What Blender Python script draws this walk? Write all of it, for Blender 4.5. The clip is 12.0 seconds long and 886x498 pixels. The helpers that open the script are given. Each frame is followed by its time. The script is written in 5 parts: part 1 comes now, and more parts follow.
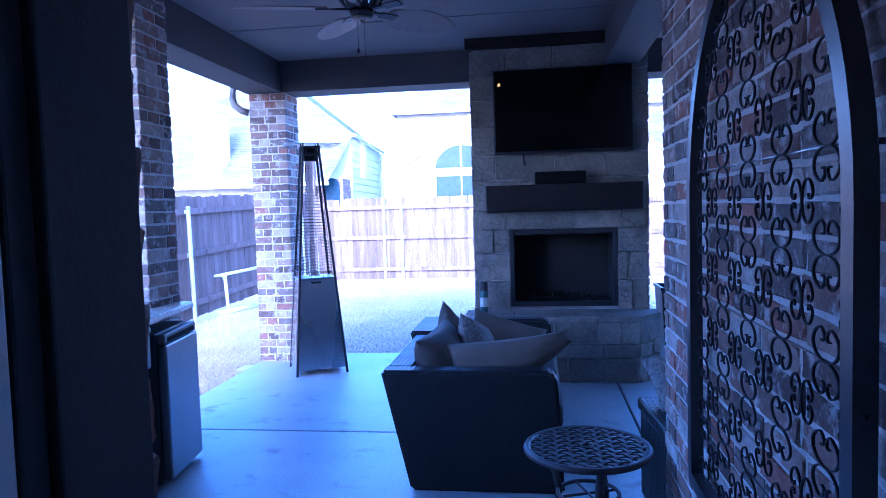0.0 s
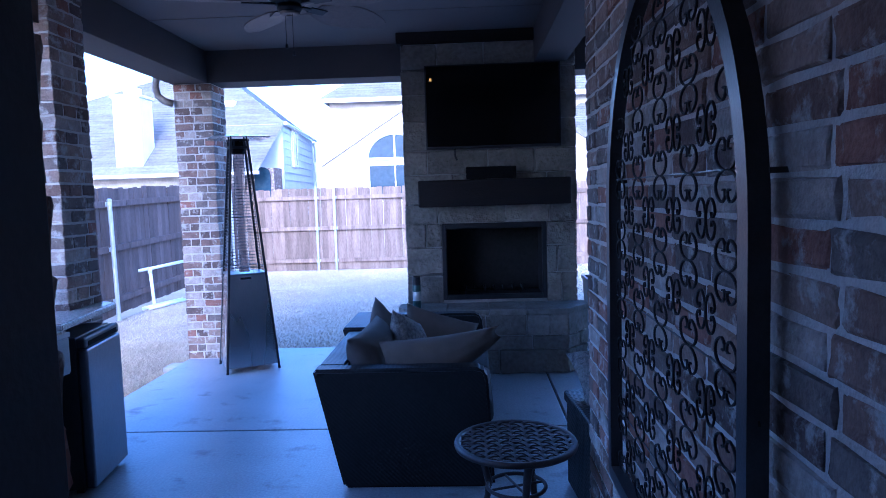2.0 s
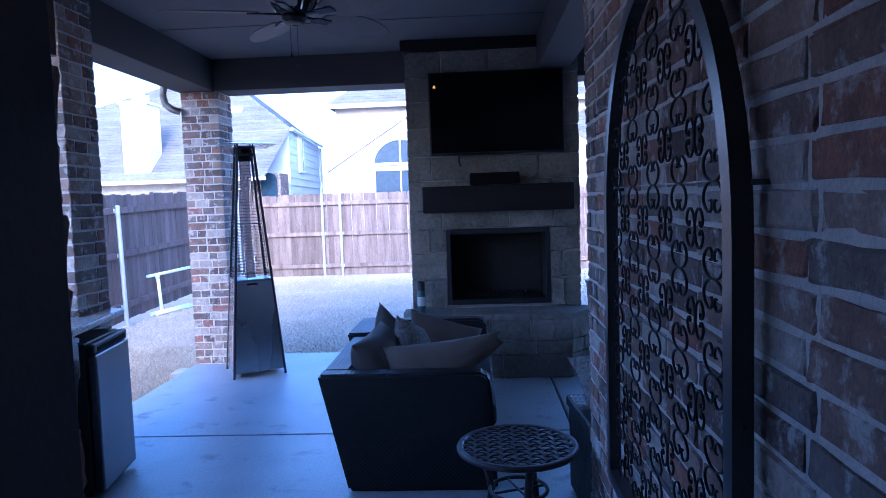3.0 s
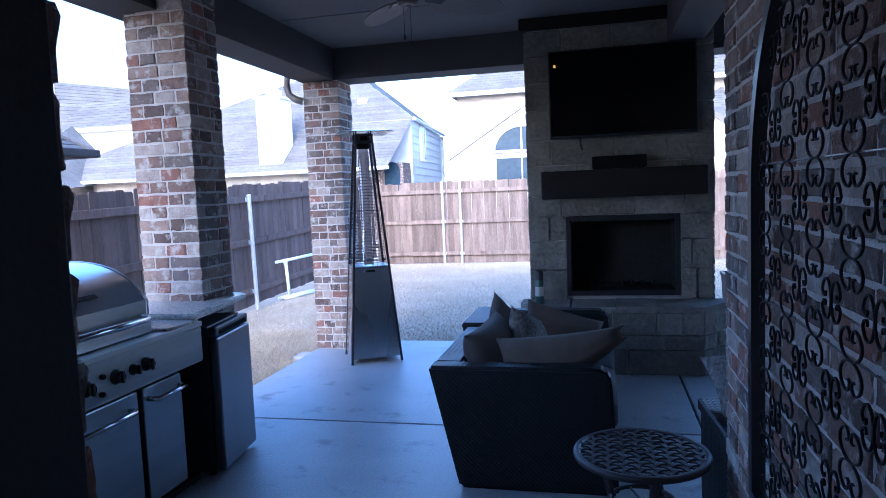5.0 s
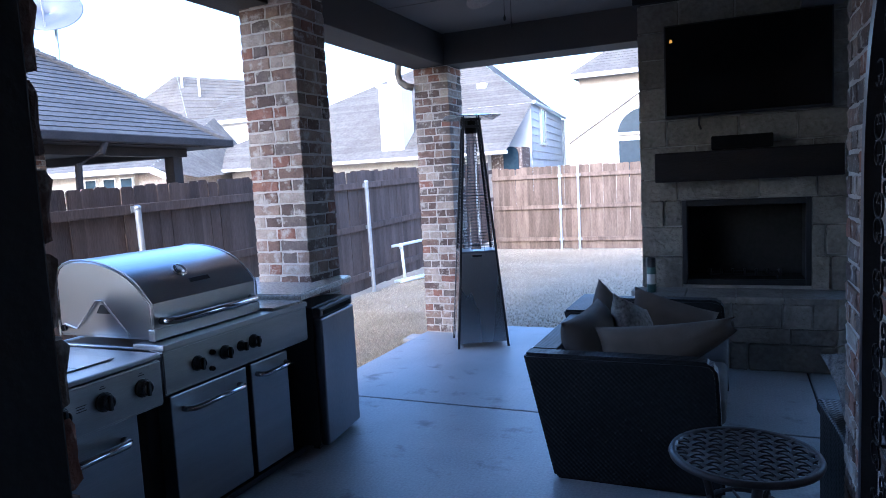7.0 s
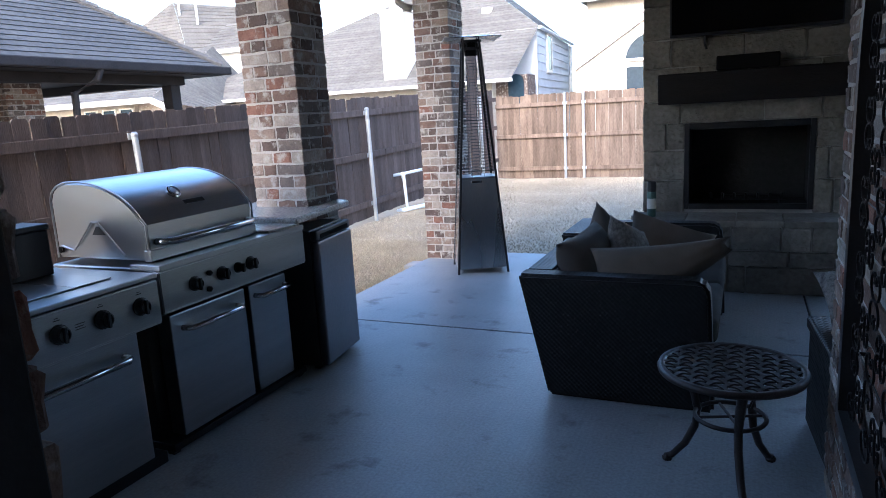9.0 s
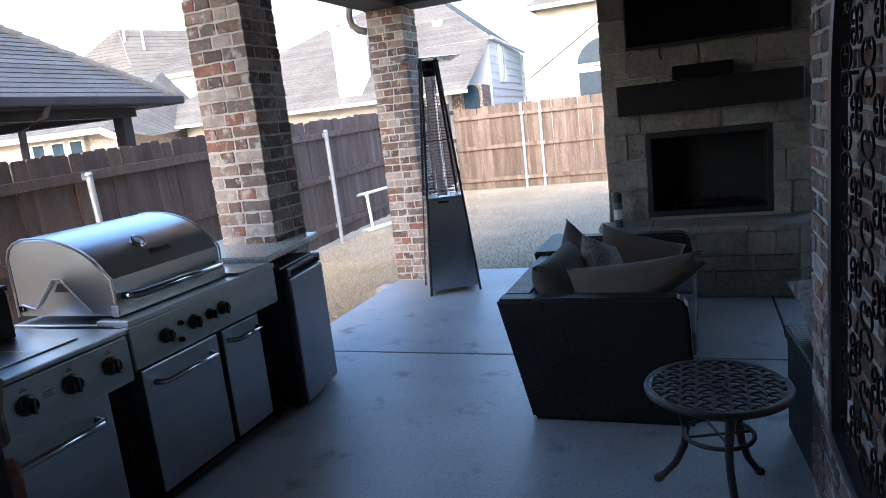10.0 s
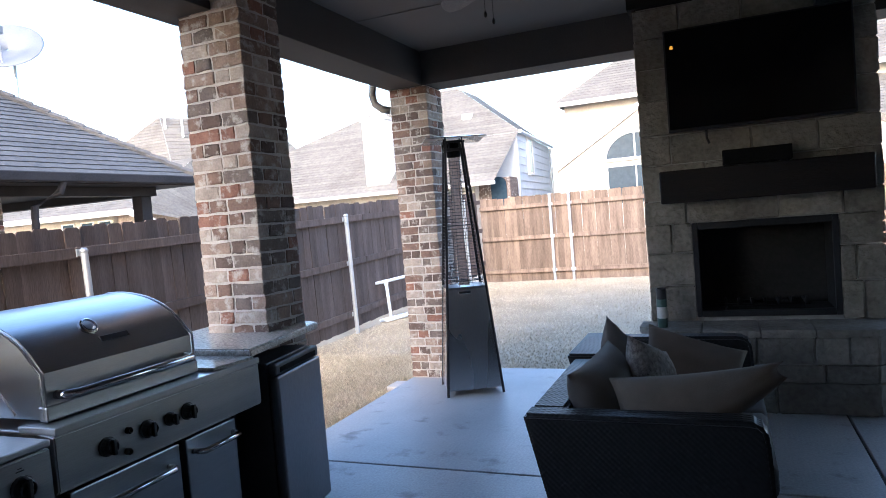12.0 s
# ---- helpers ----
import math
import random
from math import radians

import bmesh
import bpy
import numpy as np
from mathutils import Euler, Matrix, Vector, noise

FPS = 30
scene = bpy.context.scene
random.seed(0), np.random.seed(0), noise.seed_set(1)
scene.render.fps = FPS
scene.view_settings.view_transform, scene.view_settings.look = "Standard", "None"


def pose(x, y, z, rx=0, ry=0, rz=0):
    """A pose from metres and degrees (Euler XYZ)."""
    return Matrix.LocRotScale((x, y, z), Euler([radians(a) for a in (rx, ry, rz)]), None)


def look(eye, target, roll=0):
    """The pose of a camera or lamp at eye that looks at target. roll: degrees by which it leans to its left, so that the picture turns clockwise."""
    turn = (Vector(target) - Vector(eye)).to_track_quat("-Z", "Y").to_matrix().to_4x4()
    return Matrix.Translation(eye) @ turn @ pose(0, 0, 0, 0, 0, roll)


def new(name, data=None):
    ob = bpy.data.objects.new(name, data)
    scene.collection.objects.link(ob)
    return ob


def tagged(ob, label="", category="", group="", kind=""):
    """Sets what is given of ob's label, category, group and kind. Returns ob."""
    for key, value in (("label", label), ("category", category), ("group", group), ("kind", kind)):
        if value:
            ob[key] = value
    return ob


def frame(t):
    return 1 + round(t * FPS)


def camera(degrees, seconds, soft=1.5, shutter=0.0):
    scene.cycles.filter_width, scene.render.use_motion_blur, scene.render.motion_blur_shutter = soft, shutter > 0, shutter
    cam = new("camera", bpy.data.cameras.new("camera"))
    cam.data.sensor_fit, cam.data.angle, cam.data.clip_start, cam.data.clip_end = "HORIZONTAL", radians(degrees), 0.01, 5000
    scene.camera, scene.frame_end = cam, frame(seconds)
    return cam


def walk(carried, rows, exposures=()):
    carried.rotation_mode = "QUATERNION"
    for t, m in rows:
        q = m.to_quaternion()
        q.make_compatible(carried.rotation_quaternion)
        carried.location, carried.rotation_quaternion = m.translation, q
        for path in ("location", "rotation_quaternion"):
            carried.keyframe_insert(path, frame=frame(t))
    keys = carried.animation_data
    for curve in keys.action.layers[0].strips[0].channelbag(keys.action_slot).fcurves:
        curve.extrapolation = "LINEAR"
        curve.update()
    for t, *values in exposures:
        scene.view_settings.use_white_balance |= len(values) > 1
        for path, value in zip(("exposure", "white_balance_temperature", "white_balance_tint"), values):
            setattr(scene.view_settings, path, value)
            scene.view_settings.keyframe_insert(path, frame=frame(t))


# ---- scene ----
cam = camera(66.5, 12.0, soft=0.9)
PATH = [
    (0, (0.299, 0.202, 1.518), (0.026, 2.179, 1.398), -1.7),
    (0.5, (0.288, 0.289, 1.512), (0.161, 2.281, 1.387), -3.0),
    (1, (0.297, 0.271, 1.542), (0.167, 2.262, 1.406), -2.5),
    (1.5, (0.312, 0.224, 1.57), (0.211, 2.212, 1.368), -2.9),
    (2, (0.323, 0.179, 1.576), (0.241, 2.171, 1.415), -1.7),
    (2.5, (0.338, 0.132, 1.589), (0.245, 2.124, 1.435), -1.8),
    (4.5, (0.349, 0.239, 1.582), (0.094, 2.219, 1.462), -1.3),
    (5, (0.359, 0.326, 1.567), (-0.097, 2.266, 1.399), -2.4),
    (5.5, (0.418, 0.374, 1.564), (-0.211, 2.266, 1.417), -2.2),
    (6, (0.442, 0.385, 1.563), (-0.263, 2.251, 1.425), -2.2),
    (6.5, (0.466, 0.393, 1.568), (-0.312, 2.229, 1.413), -2.6),
    (8.5, (0.509, 0.419, 1.494), (-0.306, 2.212, 1.148), -3.8),
    (9, (0.529, 0.421, 1.497), (-0.283, 2.207, 1.105), -3.3),
    (9.5, (0.502, 0.442, 1.534), (-0.232, 2.248, 1.09), -4.1),
    (10, (0.463, 0.457, 1.595), (-0.251, 2.288, 1.224), -6.4),
    (10.5, (0.446, 0.531, 1.659), (-0.226, 2.412, 1.55), -4.9),
    (11, (0.359, 0.648, 1.665), (-0.299, 2.531, 1.526), -3.5),
    (11.5, (0.324, 0.751, 1.619), (-0.345, 2.63, 1.474), -2.6),
    (12, (0.283, 1.01, 1.514), (-0.487, 2.854, 1.416), -4.7),
]
EXPO = [(0.0, 3.6, 3650, 32), (1.0, 3.3, 3650, 32), (1.5, 2.95, 3800, 28), (2.7, 2.85, 3950, 26), (4.4, 2.85, 4300, 21), (5.5, 2.65, 4350, 19), (6.7, 2.6, 4550, 18), (8.3, 2.52, 4950, 14), (9.5, 2.62, 5300, 14), (10.5, 2.75, 5450, 14), (12.0, 2.8, 5500, 15)]
walk(cam, [(t, look(eye, target, roll)) for t, eye, target, roll in PATH], EXPO)

# ---- world and light ----
world = bpy.data.worlds.new("sky")
scene.world = world
world.use_nodes = True
wn = world.node_tree.nodes
wl = world.node_tree.links
bg = wn["Background"]
sky = wn.new("ShaderNodeTexSky")
sky.sky_type = "NISHITA"
sky.sun_disc = False
sky.sun_elevation = radians(26)
sky.sun_rotation = radians(177)
sky.air_density = 1.2
sky.dust_density = 2.5
sky.ozone_density = 1.0
haze = wn.new("ShaderNodeHueSaturation")
haze.inputs["Saturation"].default_value = 1.05
wl.new(sky.outputs[0], haze.inputs["Color"])
wl.new(haze.outputs[0], bg.inputs[0])
bg.inputs[1].default_value = 0.15
sun_data = bpy.data.lights.new("sun", "SUN")
sun_data.energy = 0.4
sun_data.angle = radians(4)
sun_data.color = (1.0, 0.95, 0.87)
sun = new("sun", sun_data)
sun.matrix_world = look((1.05, -20, 9.77), (0, 0, 0))


# ---- materials ----
def mat(name, c1, c2, rough=0.7, metal=0.0, scale=6.0, fine=60.0, bump=0.15, vary=0.0, stretch=(1, 1, 1), spec=0.5, rough_var=0.1, bump_scale=None, depth=0.01):
    """Two-scale noise between two colours, with relief; vary: how much each object or loose piece differs."""
    m = bpy.data.materials.new(name)
    m.use_nodes = True
    n, l = m.node_tree.nodes, m.node_tree.links
    b = n["Principled BSDF"]
    geo = n.new("ShaderNodeNewGeometry")
    mp = n.new("ShaderNodeMapping")
    mp.inputs["Scale"].default_value = stretch
    l.new(geo.outputs["Position"], mp.inputs["Vector"])
    big, small = n.new("ShaderNodeTexNoise"), n.new("ShaderNodeTexNoise")
    big.inputs["Scale"].default_value, big.inputs["Detail"].default_value = scale, 4
    small.inputs["Scale"].default_value, small.inputs["Detail"].default_value = bump_scale or fine, 3
    for t in (big, small):
        l.new(mp.outputs[0], t.inputs["Vector"])
    add = n.new("ShaderNodeMath")
    add.operation = "MULTIPLY_ADD"
    add.inputs[1].default_value = 0.45
    l.new(small.outputs[0], add.inputs[0])
    sc = n.new("ShaderNodeMath")
    sc.operation = "MULTIPLY"
    sc.inputs[1].default_value = 0.6
    l.new(big.outputs[0], sc.inputs[0])
    l.new(sc.outputs[0], add.inputs[2])
    ramp = n.new("ShaderNodeValToRGB")
    ramp.color_ramp.elements[0].position, ramp.color_ramp.elements[1].position = 0.35, 0.7
    ramp.color_ramp.elements[0].color, ramp.color_ramp.elements[1].color = (*c1, 1), (*c2, 1)
    l.new(add.outputs[0], ramp.inputs[0])
    out = ramp.outputs[0]
    if vary:
        info = n.new("ShaderNodeObjectInfo")
        sm = n.new("ShaderNodeMath")
        sm.operation = "ADD"
        l.new(info.outputs["Random"], sm.inputs[0])
        l.new(geo.outputs["Random Per Island"], sm.inputs[1])
        fr = n.new("ShaderNodeMath")
        fr.operation = "FRACT"
        l.new(sm.outputs[0], fr.inputs[0])
        mr = n.new("ShaderNodeMapRange")
        mr.inputs[3].default_value, mr.inputs[4].default_value = 1 - vary, 1 + vary
        l.new(fr.outputs[0], mr.inputs[0])
        hsv = n.new("ShaderNodeHueSaturation")
        l.new(mr.outputs[0], hsv.inputs["Value"])
        l.new(out, hsv.inputs["Color"])
        out = hsv.outputs[0]
    l.new(out, b.inputs["Base Color"])
    b.inputs["Metallic"].default_value = metal
    b.inputs["Specular IOR Level"].default_value = spec
    rr = n.new("ShaderNodeMapRange")
    rr.inputs[3].default_value, rr.inputs[4].default_value = max(0.03, rough - rough_var), min(1, rough + rough_var)
    l.new(big.outputs[0], rr.inputs[0])
    l.new(rr.outputs[0], b.inputs["Roughness"])
    if bump:
        bp = n.new("ShaderNodeBump")
        bp.inputs["Strength"].default_value, bp.inputs["Distance"].default_value = bump, depth
        l.new(small.outputs[0], bp.inputs["Height"])
        l.new(bp.outputs[0], b.inputs["Normal"])
    return m


def brick_mat(name, stops, mottling=0.35):
    """Each brick takes one of the colours by its random number, mottled and sooty."""
    m = mat(name, (0.55, 0.55, 0.55), (1, 1, 1), 0.9, 0, 14, 90, 0.5, spec=0.25)
    n, l = m.node_tree.nodes, m.node_tree.links
    b = n["Principled BSDF"]
    info = n.new("ShaderNodeObjectInfo")
    geo = n.new("ShaderNodeNewGeometry")
    sm = n.new("ShaderNodeMath")
    sm.operation = "ADD"
    fr = n.new("ShaderNodeMath")
    fr.operation = "FRACT"
    l.new(info.outputs["Random"], sm.inputs[0])
    l.new(geo.outputs["Random Per Island"], sm.inputs[1])
    l.new(sm.outputs[0], fr.inputs[0])
    ramp = n.new("ShaderNodeValToRGB")
    ramp.color_ramp.interpolation = "CONSTANT"
    els = ramp.color_ramp.elements
    while len(els) < len(stops):
        els.new(0.5)
    for e, (p, c) in zip(els, stops):
        e.position, e.color = p, (*c, 1)
    l.new(fr.outputs[0], ramp.inputs[0])
    old = b.inputs["Base Color"].links[0].from_socket
    mx = n.new("ShaderNodeMix")
    mx.data_type, mx.blend_type = "RGBA", "MULTIPLY"
    mx.inputs[0].default_value = 1.0
    l.new(ramp.outputs[0], mx.inputs[6])
    l.new(old, mx.inputs[7])
    # pale mortar wash smeared over parts of each brick
    wash = n.new("ShaderNodeTexNoise")
    wash.inputs["Scale"].default_value, wash.inputs["Detail"].default_value, wash.inputs["Roughness"].default_value = 13, 7, 0.68
    l.new(geo.outputs["Position"], wash.inputs["Vector"])
    wr = n.new("ShaderNodeValToRGB")
    wr.color_ramp.elements[0].position, wr.color_ramp.elements[1].position = 0.53, 0.64
    wr.color_ramp.elements[0].color, wr.color_ramp.elements[1].color = (0, 0, 0, 1), (0.72, 0.72, 0.72, 1)
    l.new(wash.outputs[0], wr.inputs[0])
    ws = n.new("ShaderNodeMix")
    ws.data_type = "RGBA"
    ws.inputs[7].default_value = (0.54, 0.50, 0.45, 1)
    l.new(wr.outputs[0], ws.inputs[0])
    l.new(mx.outputs[2], ws.inputs[6])
    l.new(ws.outputs[2], b.inputs["Base Color"])
    return m


def weave_mat(name, c1, c2, pitch=0.012, rough=0.45):
    """Woven strips: two crossed waves drive relief and tone."""
    m = mat(name, c1, c2, rough, 0, 5, 40, 0.0)
    n, l = m.node_tree.nodes, m.node_tree.links
    b = n["Principled BSDF"]
    b.inputs["Specular IOR Level"].default_value = 0.35
    geo = n.new("ShaderNodeNewGeometry")
    sep = n.new("ShaderNodeSeparateXYZ")
    l.new(geo.outputs["Position"], sep.inputs[0])
    waves = []
    for i in range(3):
        mu = n.new("ShaderNodeMath")
        mu.operation = "MULTIPLY"
        mu.inputs[1].default_value = math.pi / pitch
        l.new(sep.outputs[i], mu.inputs[0])
        s = n.new("ShaderNodeMath")
        s.operation = "SINE"
        l.new(mu.outputs[0], s.inputs[0])
        waves.append(s)
    total = None
    for i, j in ((0, 1), (1, 2), (2, 0)):
        pr = n.new("ShaderNodeMath")
        pr.operation = "MULTIPLY"
        l.new(waves[i].outputs[0], pr.inputs[0])
        l.new(waves[j].outputs[0], pr.inputs[1])
        if total is None:
            total = pr
            continue
        ad = n.new("ShaderNodeMath")
        ad.operation = "ADD"
        l.new(total.outputs[0], ad.inputs[0])
        l.new(pr.outputs[0], ad.inputs[1])
        total = ad
    bp = n.new("ShaderNodeBump")
    bp.inputs["Strength"].default_value, bp.inputs["Distance"].default_value = 0.26, 0.004
    l.new(total.outputs[0], bp.inputs["Height"])
    l.new(bp.outputs[0], b.inputs["Normal"])
    return m


M = {}
M["brick"] = brick_mat("fired_brick", [(0.0, (0.26, 0.17, 0.13)), (0.18, (0.37, 0.27, 0.21)), (0.34, (0.16, 0.115, 0.095)), (0.50, (0.48, 0.40, 0.335)), (0.72, (0.33, 0.17, 0.12)), (0.84, (0.22, 0.175, 0.15))])
M["mortar"] = mat("mortar", (0.42, 0.38, 0.34), (0.62, 0.57, 0.52), 0.95, 0, 8, 120, 0.5, spec=0.2)
M["concrete"] = mat("concrete", (0.25, 0.25, 0.242), (0.45, 0.447, 0.433), 0.47, 0, 1.1, 70, 0.1, spec=0.5)
# stains and broom marks on the slabs
cn, cl = M["concrete"].node_tree.nodes, M["concrete"].node_tree.links
cb = cn["Principled BSDF"]
cg = cn.new("ShaderNodeNewGeometry")
spots = cn.new("ShaderNodeTexNoise")
spots.inputs["Scale"].default_value, spots.inputs["Detail"].default_value, spots.inputs["Roughness"].default_value = 3.4, 6, 0.62
sr = cn.new("ShaderNodeValToRGB")
sr.color_ramp.elements[0].position, sr.color_ramp.elements[1].position = 0.30, 0.42
sr.color_ramp.elements[0].color, sr.color_ramp.elements[1].color = (0.52, 0.5, 0.48, 1), (1, 1, 1, 1)
cl.new(cg.outputs["Position"], spots.inputs["Vector"])
cl.new(spots.outputs[0], sr.inputs[0])
broom = cn.new("ShaderNodeTexNoise")
bmap = cn.new("ShaderNodeMapping")
bmap.inputs["Scale"].default_value = (120, 2.5, 1)
broom.inputs["Scale"].default_value = 1.0
cl.new(cg.outputs["Position"], bmap.inputs["Vector"])
cl.new(bmap.outputs[0], broom.inputs["Vector"])
br2 = cn.new("ShaderNodeValToRGB")
br2.color_ramp.elements[0].position, br2.color_ramp.elements[1].position = 0.3, 0.7
br2.color_ramp.elements[0].color, br2.color_ramp.elements[1].color = (0.94, 0.94, 0.94, 1), (1.03, 1.03, 1.03, 1)
cl.new(broom.outputs[0], br2.inputs[0])
prev = cb.inputs["Base Color"].links[0].from_socket
for extra in (sr.outputs[0], br2.outputs[0]):
    mm = cn.new("ShaderNodeMix")
    mm.data_type, mm.blend_type = "RGBA", "MULTIPLY"
    mm.inputs[0].default_value = 1.0
    cl.new(prev, mm.inputs[6])
    cl.new(extra, mm.inputs[7])
    prev = mm.outputs[2]
cl.new(prev, cb.inputs["Base Color"])
M["ceiling"] = mat("ceiling_paint", (0.15, 0.13, 0.113), (0.19, 0.165, 0.145), 0.85, 0, 1.2, 150, 0.1)
M["beam"] = mat("beam_paint", (0.05, 0.045, 0.042), (0.075, 0.068, 0.063), 0.75, 0, 2.0, 120, 0.1)
M["inner"] = mat("inner_wall_paint", (0.35, 0.33, 0.31), (0.4, 0.38, 0.36), 0.85, 0, 2, 120, 0.05)
M["white_trim"] = mat("white_trim_paint", (0.70, 0.69, 0.66), (0.8, 0.79, 0.76), 0.5, 0, 3, 80, 0.05)
# near-black tone holds the shade on the brick door reveal
M["jamb"] = mat("shaded_reveal", (0.028, 0.026, 0.027), (0.04, 0.037, 0.037), 0.7, 0, 3, 90, 0.08)
M["seal"] = mat("black_seal", (0.012, 0.012, 0.013), (0.02, 0.02, 0.022), 0.6, 0, 8, 80, 0.1)
M["stone"] = mat("limestone", (0.13, 0.117, 0.094), (0.25, 0.228, 0.188), 0.9, 0, 5, 28, 0.9, vary=0.18, spec=0.25, depth=0.02)
M["stone_mortar"] = mat("stone_mortar", (0.26, 0.245, 0.215), (0.34, 0.32, 0.285), 0.95, 0, 8, 100, 0.4)
M["soot"] = mat("sooty_firebrick", (0.008, 0.008, 0.008), (0.028, 0.026, 0.025), 0.9, 0, 3, 30, 0.3)
M["black_metal"] = mat("black_painted_metal", (0.010, 0.010, 0.011), (0.02, 0.02, 0.022), 0.45, 0.1, 5, 80, 0.05, spec=0.3)
M["screen"] = mat("screen_glass", (0.002, 0.002, 0.0025), (0.003, 0.003, 0.0035), 0.14, 0, 2, 30, 0.0, rough_var=0.03, spec=0.25)
M["dark_wood"] = mat("stained_wood", (0.008, 0.0065, 0.006), (0.018, 0.013, 0.011), 0.65, 0, 3, 40, 0.4, stretch=(0.6, 6, 6), spec=0.2)
M["steel"] = mat("brushed_steel", (0.34, 0.34, 0.34), (0.46, 0.46, 0.46), 0.31, 1.0, 4, 220, 0.05, stretch=(1, 0.12, 3), rough_var=0.06)
M["steel_hood"] = mat("polished_steel", (0.38, 0.38, 0.38), (0.46, 0.46, 0.46), 0.29, 1.0, 2, 150, 0.0, stretch=(1, 0.15, 3), rough_var=0.03)
M["chrome"] = mat("chrome", (0.40, 0.40, 0.41), (0.50, 0.50, 0.51), 0.14, 1.0, 3, 60, 0.0, rough_var=0.03)
M["heater_steel"] = mat("coated_steel", (0.50, 0.50, 0.50), (0.60, 0.60, 0.60), 0.27, 1.0, 2, 160, 0.0, stretch=(1, 1, 0.2), rough_var=0.05)
M["fridge_steel"] = mat("dark_steel", (0.13, 0.13, 0.14), (0.19, 0.19, 0.20), 0.34, 1.0, 2, 200, 0.04, stretch=(1, 1, 0.15), rough_var=0.05)
M["granite"] = mat("granite", (0.28, 0.245, 0.20), (0.72, 0.65, 0.55), 0.16, 0, 55, 160, 0.02, rough_var=0.04)
M["knob"] = mat("black_plastic", (0.012, 0.012, 0.012), (0.022, 0.022, 0.022), 0.35, 0, 6, 80, 0.05)
M["fridge_body"] = mat("fridge_black", (0.02, 0.02, 0.022), (0.03, 0.03, 0.032), 0.5, 0, 6, 90, 0.1)
M["wicker"] = weave_mat("woven_resin", (0.005, 0.0045, 0.0045), (0.012, 0.011, 0.010), 0.0125, 0.52)
M["tan_cloth"] = mat("tan_cloth", (0.088, 0.068, 0.051), (0.135, 0.106, 0.081), 0.9, 0, 7, 260, 0.35, spec=0.2, depth=0.003)
M["taupe_cloth"] = mat("taupe_cloth", (0.075, 0.063, 0.054), (0.115, 0.098, 0.084), 0.9, 0, 7, 260, 0.35, spec=0.2, depth=0.003)
M["print_cloth"] = mat("patterned_cloth", (0.05, 0.043, 0.04), (0.26, 0.235, 0.21), 0.9, 0, 45, 200, 0.3, spec=0.2, depth=0.003)
M["seat_cloth"] = mat("dark_seat_cloth", (0.05, 0.047, 0.047), (0.085, 0.08, 0.078), 0.95, 0, 8, 240, 0.3, spec=0.2, depth=0.003)
M["cast"] = mat("bronze_cast_metal", (0.028, 0.019, 0.016), (0.06, 0.044, 0.037), 0.45, 0.2, 12, 140, 0.25, depth=0.003)
M["scroll_iron"] = mat("scroll_iron", (0.018, 0.016, 0.016), (0.035, 0.031, 0.031), 0.6, 0.0, 12, 140, 0.15, spec=0.2, depth=0.003)
M["iron"] = mat("wrought_iron", (0.022, 0.020, 0.020), (0.045, 0.04, 0.04), 0.32, 0.0, 12, 140, 0.12, depth=0.003)
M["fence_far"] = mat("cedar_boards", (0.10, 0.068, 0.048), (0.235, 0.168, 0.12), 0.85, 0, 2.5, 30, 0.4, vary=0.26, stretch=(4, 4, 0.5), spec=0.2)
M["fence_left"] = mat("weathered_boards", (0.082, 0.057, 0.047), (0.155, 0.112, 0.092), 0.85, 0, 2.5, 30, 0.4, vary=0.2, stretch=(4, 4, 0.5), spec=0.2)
M["galv"] = mat("galvanised_steel", (0.38, 0.385, 0.39), (0.50, 0.505, 0.51), 0.45, 0.5, 9, 90, 0.05)
M["heater_post"] = mat("grey_painted_steel", (0.035, 0.034, 0.035), (0.06, 0.058, 0.06), 0.35, 0.5, 5, 90, 0.05)
M["floor_joint"] = mat("dirty_joint", (0.03, 0.028, 0.026), (0.06, 0.055, 0.05), 0.95, 0, 9, 90, 0.3)
M["pvc"] = mat("white_pipe", (0.74, 0.75, 0.76), (0.82, 0.83, 0.84), 0.4, 0, 6, 60, 0.02)
M["soil"] = mat("dry_lawn_soil", (0.30, 0.24, 0.165), (0.43, 0.36, 0.265), 0.95, 0, 1.4, 22, 0.8, spec=0.1, depth=0.03)
M["grass"] = mat("dormant_grass", (0.40, 0.325, 0.215), (0.58, 0.485, 0.35), 0.9, 0, 0.9, 20, 0.0, vary=0.3, spec=0.15)
M["shingle"] = mat("grey_shingles", (0.075, 0.071, 0.068), (0.125, 0.118, 0.112), 0.9, 0, 1.2, 14, 0.5, vary=0.12, spec=0.2)
M["shingle_warm"] = mat("weathered_shingles", (0.108, 0.096, 0.081), (0.175, 0.156, 0.132), 0.9, 0, 1.0, 9, 0.5, vary=0.10, spec=0.2)
M["cream_brick"] = mat("cream_brick", (0.36, 0.31, 0.25), (0.50, 0.45, 0.38), 0.9, 0, 3, 24, 0.4, spec=0.2)
M["siding"] = mat("grey_siding", (0.52, 0.54, 0.56), (0.62, 0.64, 0.66), 0.8, 0, 2, 30, 0.1)
M["dark_fascia"] = mat("dark_fascia", (0.025, 0.022, 0.022), (0.045, 0.04, 0.04), 0.7, 0, 3, 50, 0.1, spec=0.1)
M["far_white"] = mat("painted_board_white", (0.66, 0.63, 0.58), (0.76, 0.73, 0.68), 0.7, 0, 2, 40, 0.05)
M["house_glass"] = mat("window_glass", (0.015, 0.03, 0.045), (0.03, 0.05, 0.07), 0.2, 0, 2, 10, 0.0, rough_var=0.05, spec=0.15)
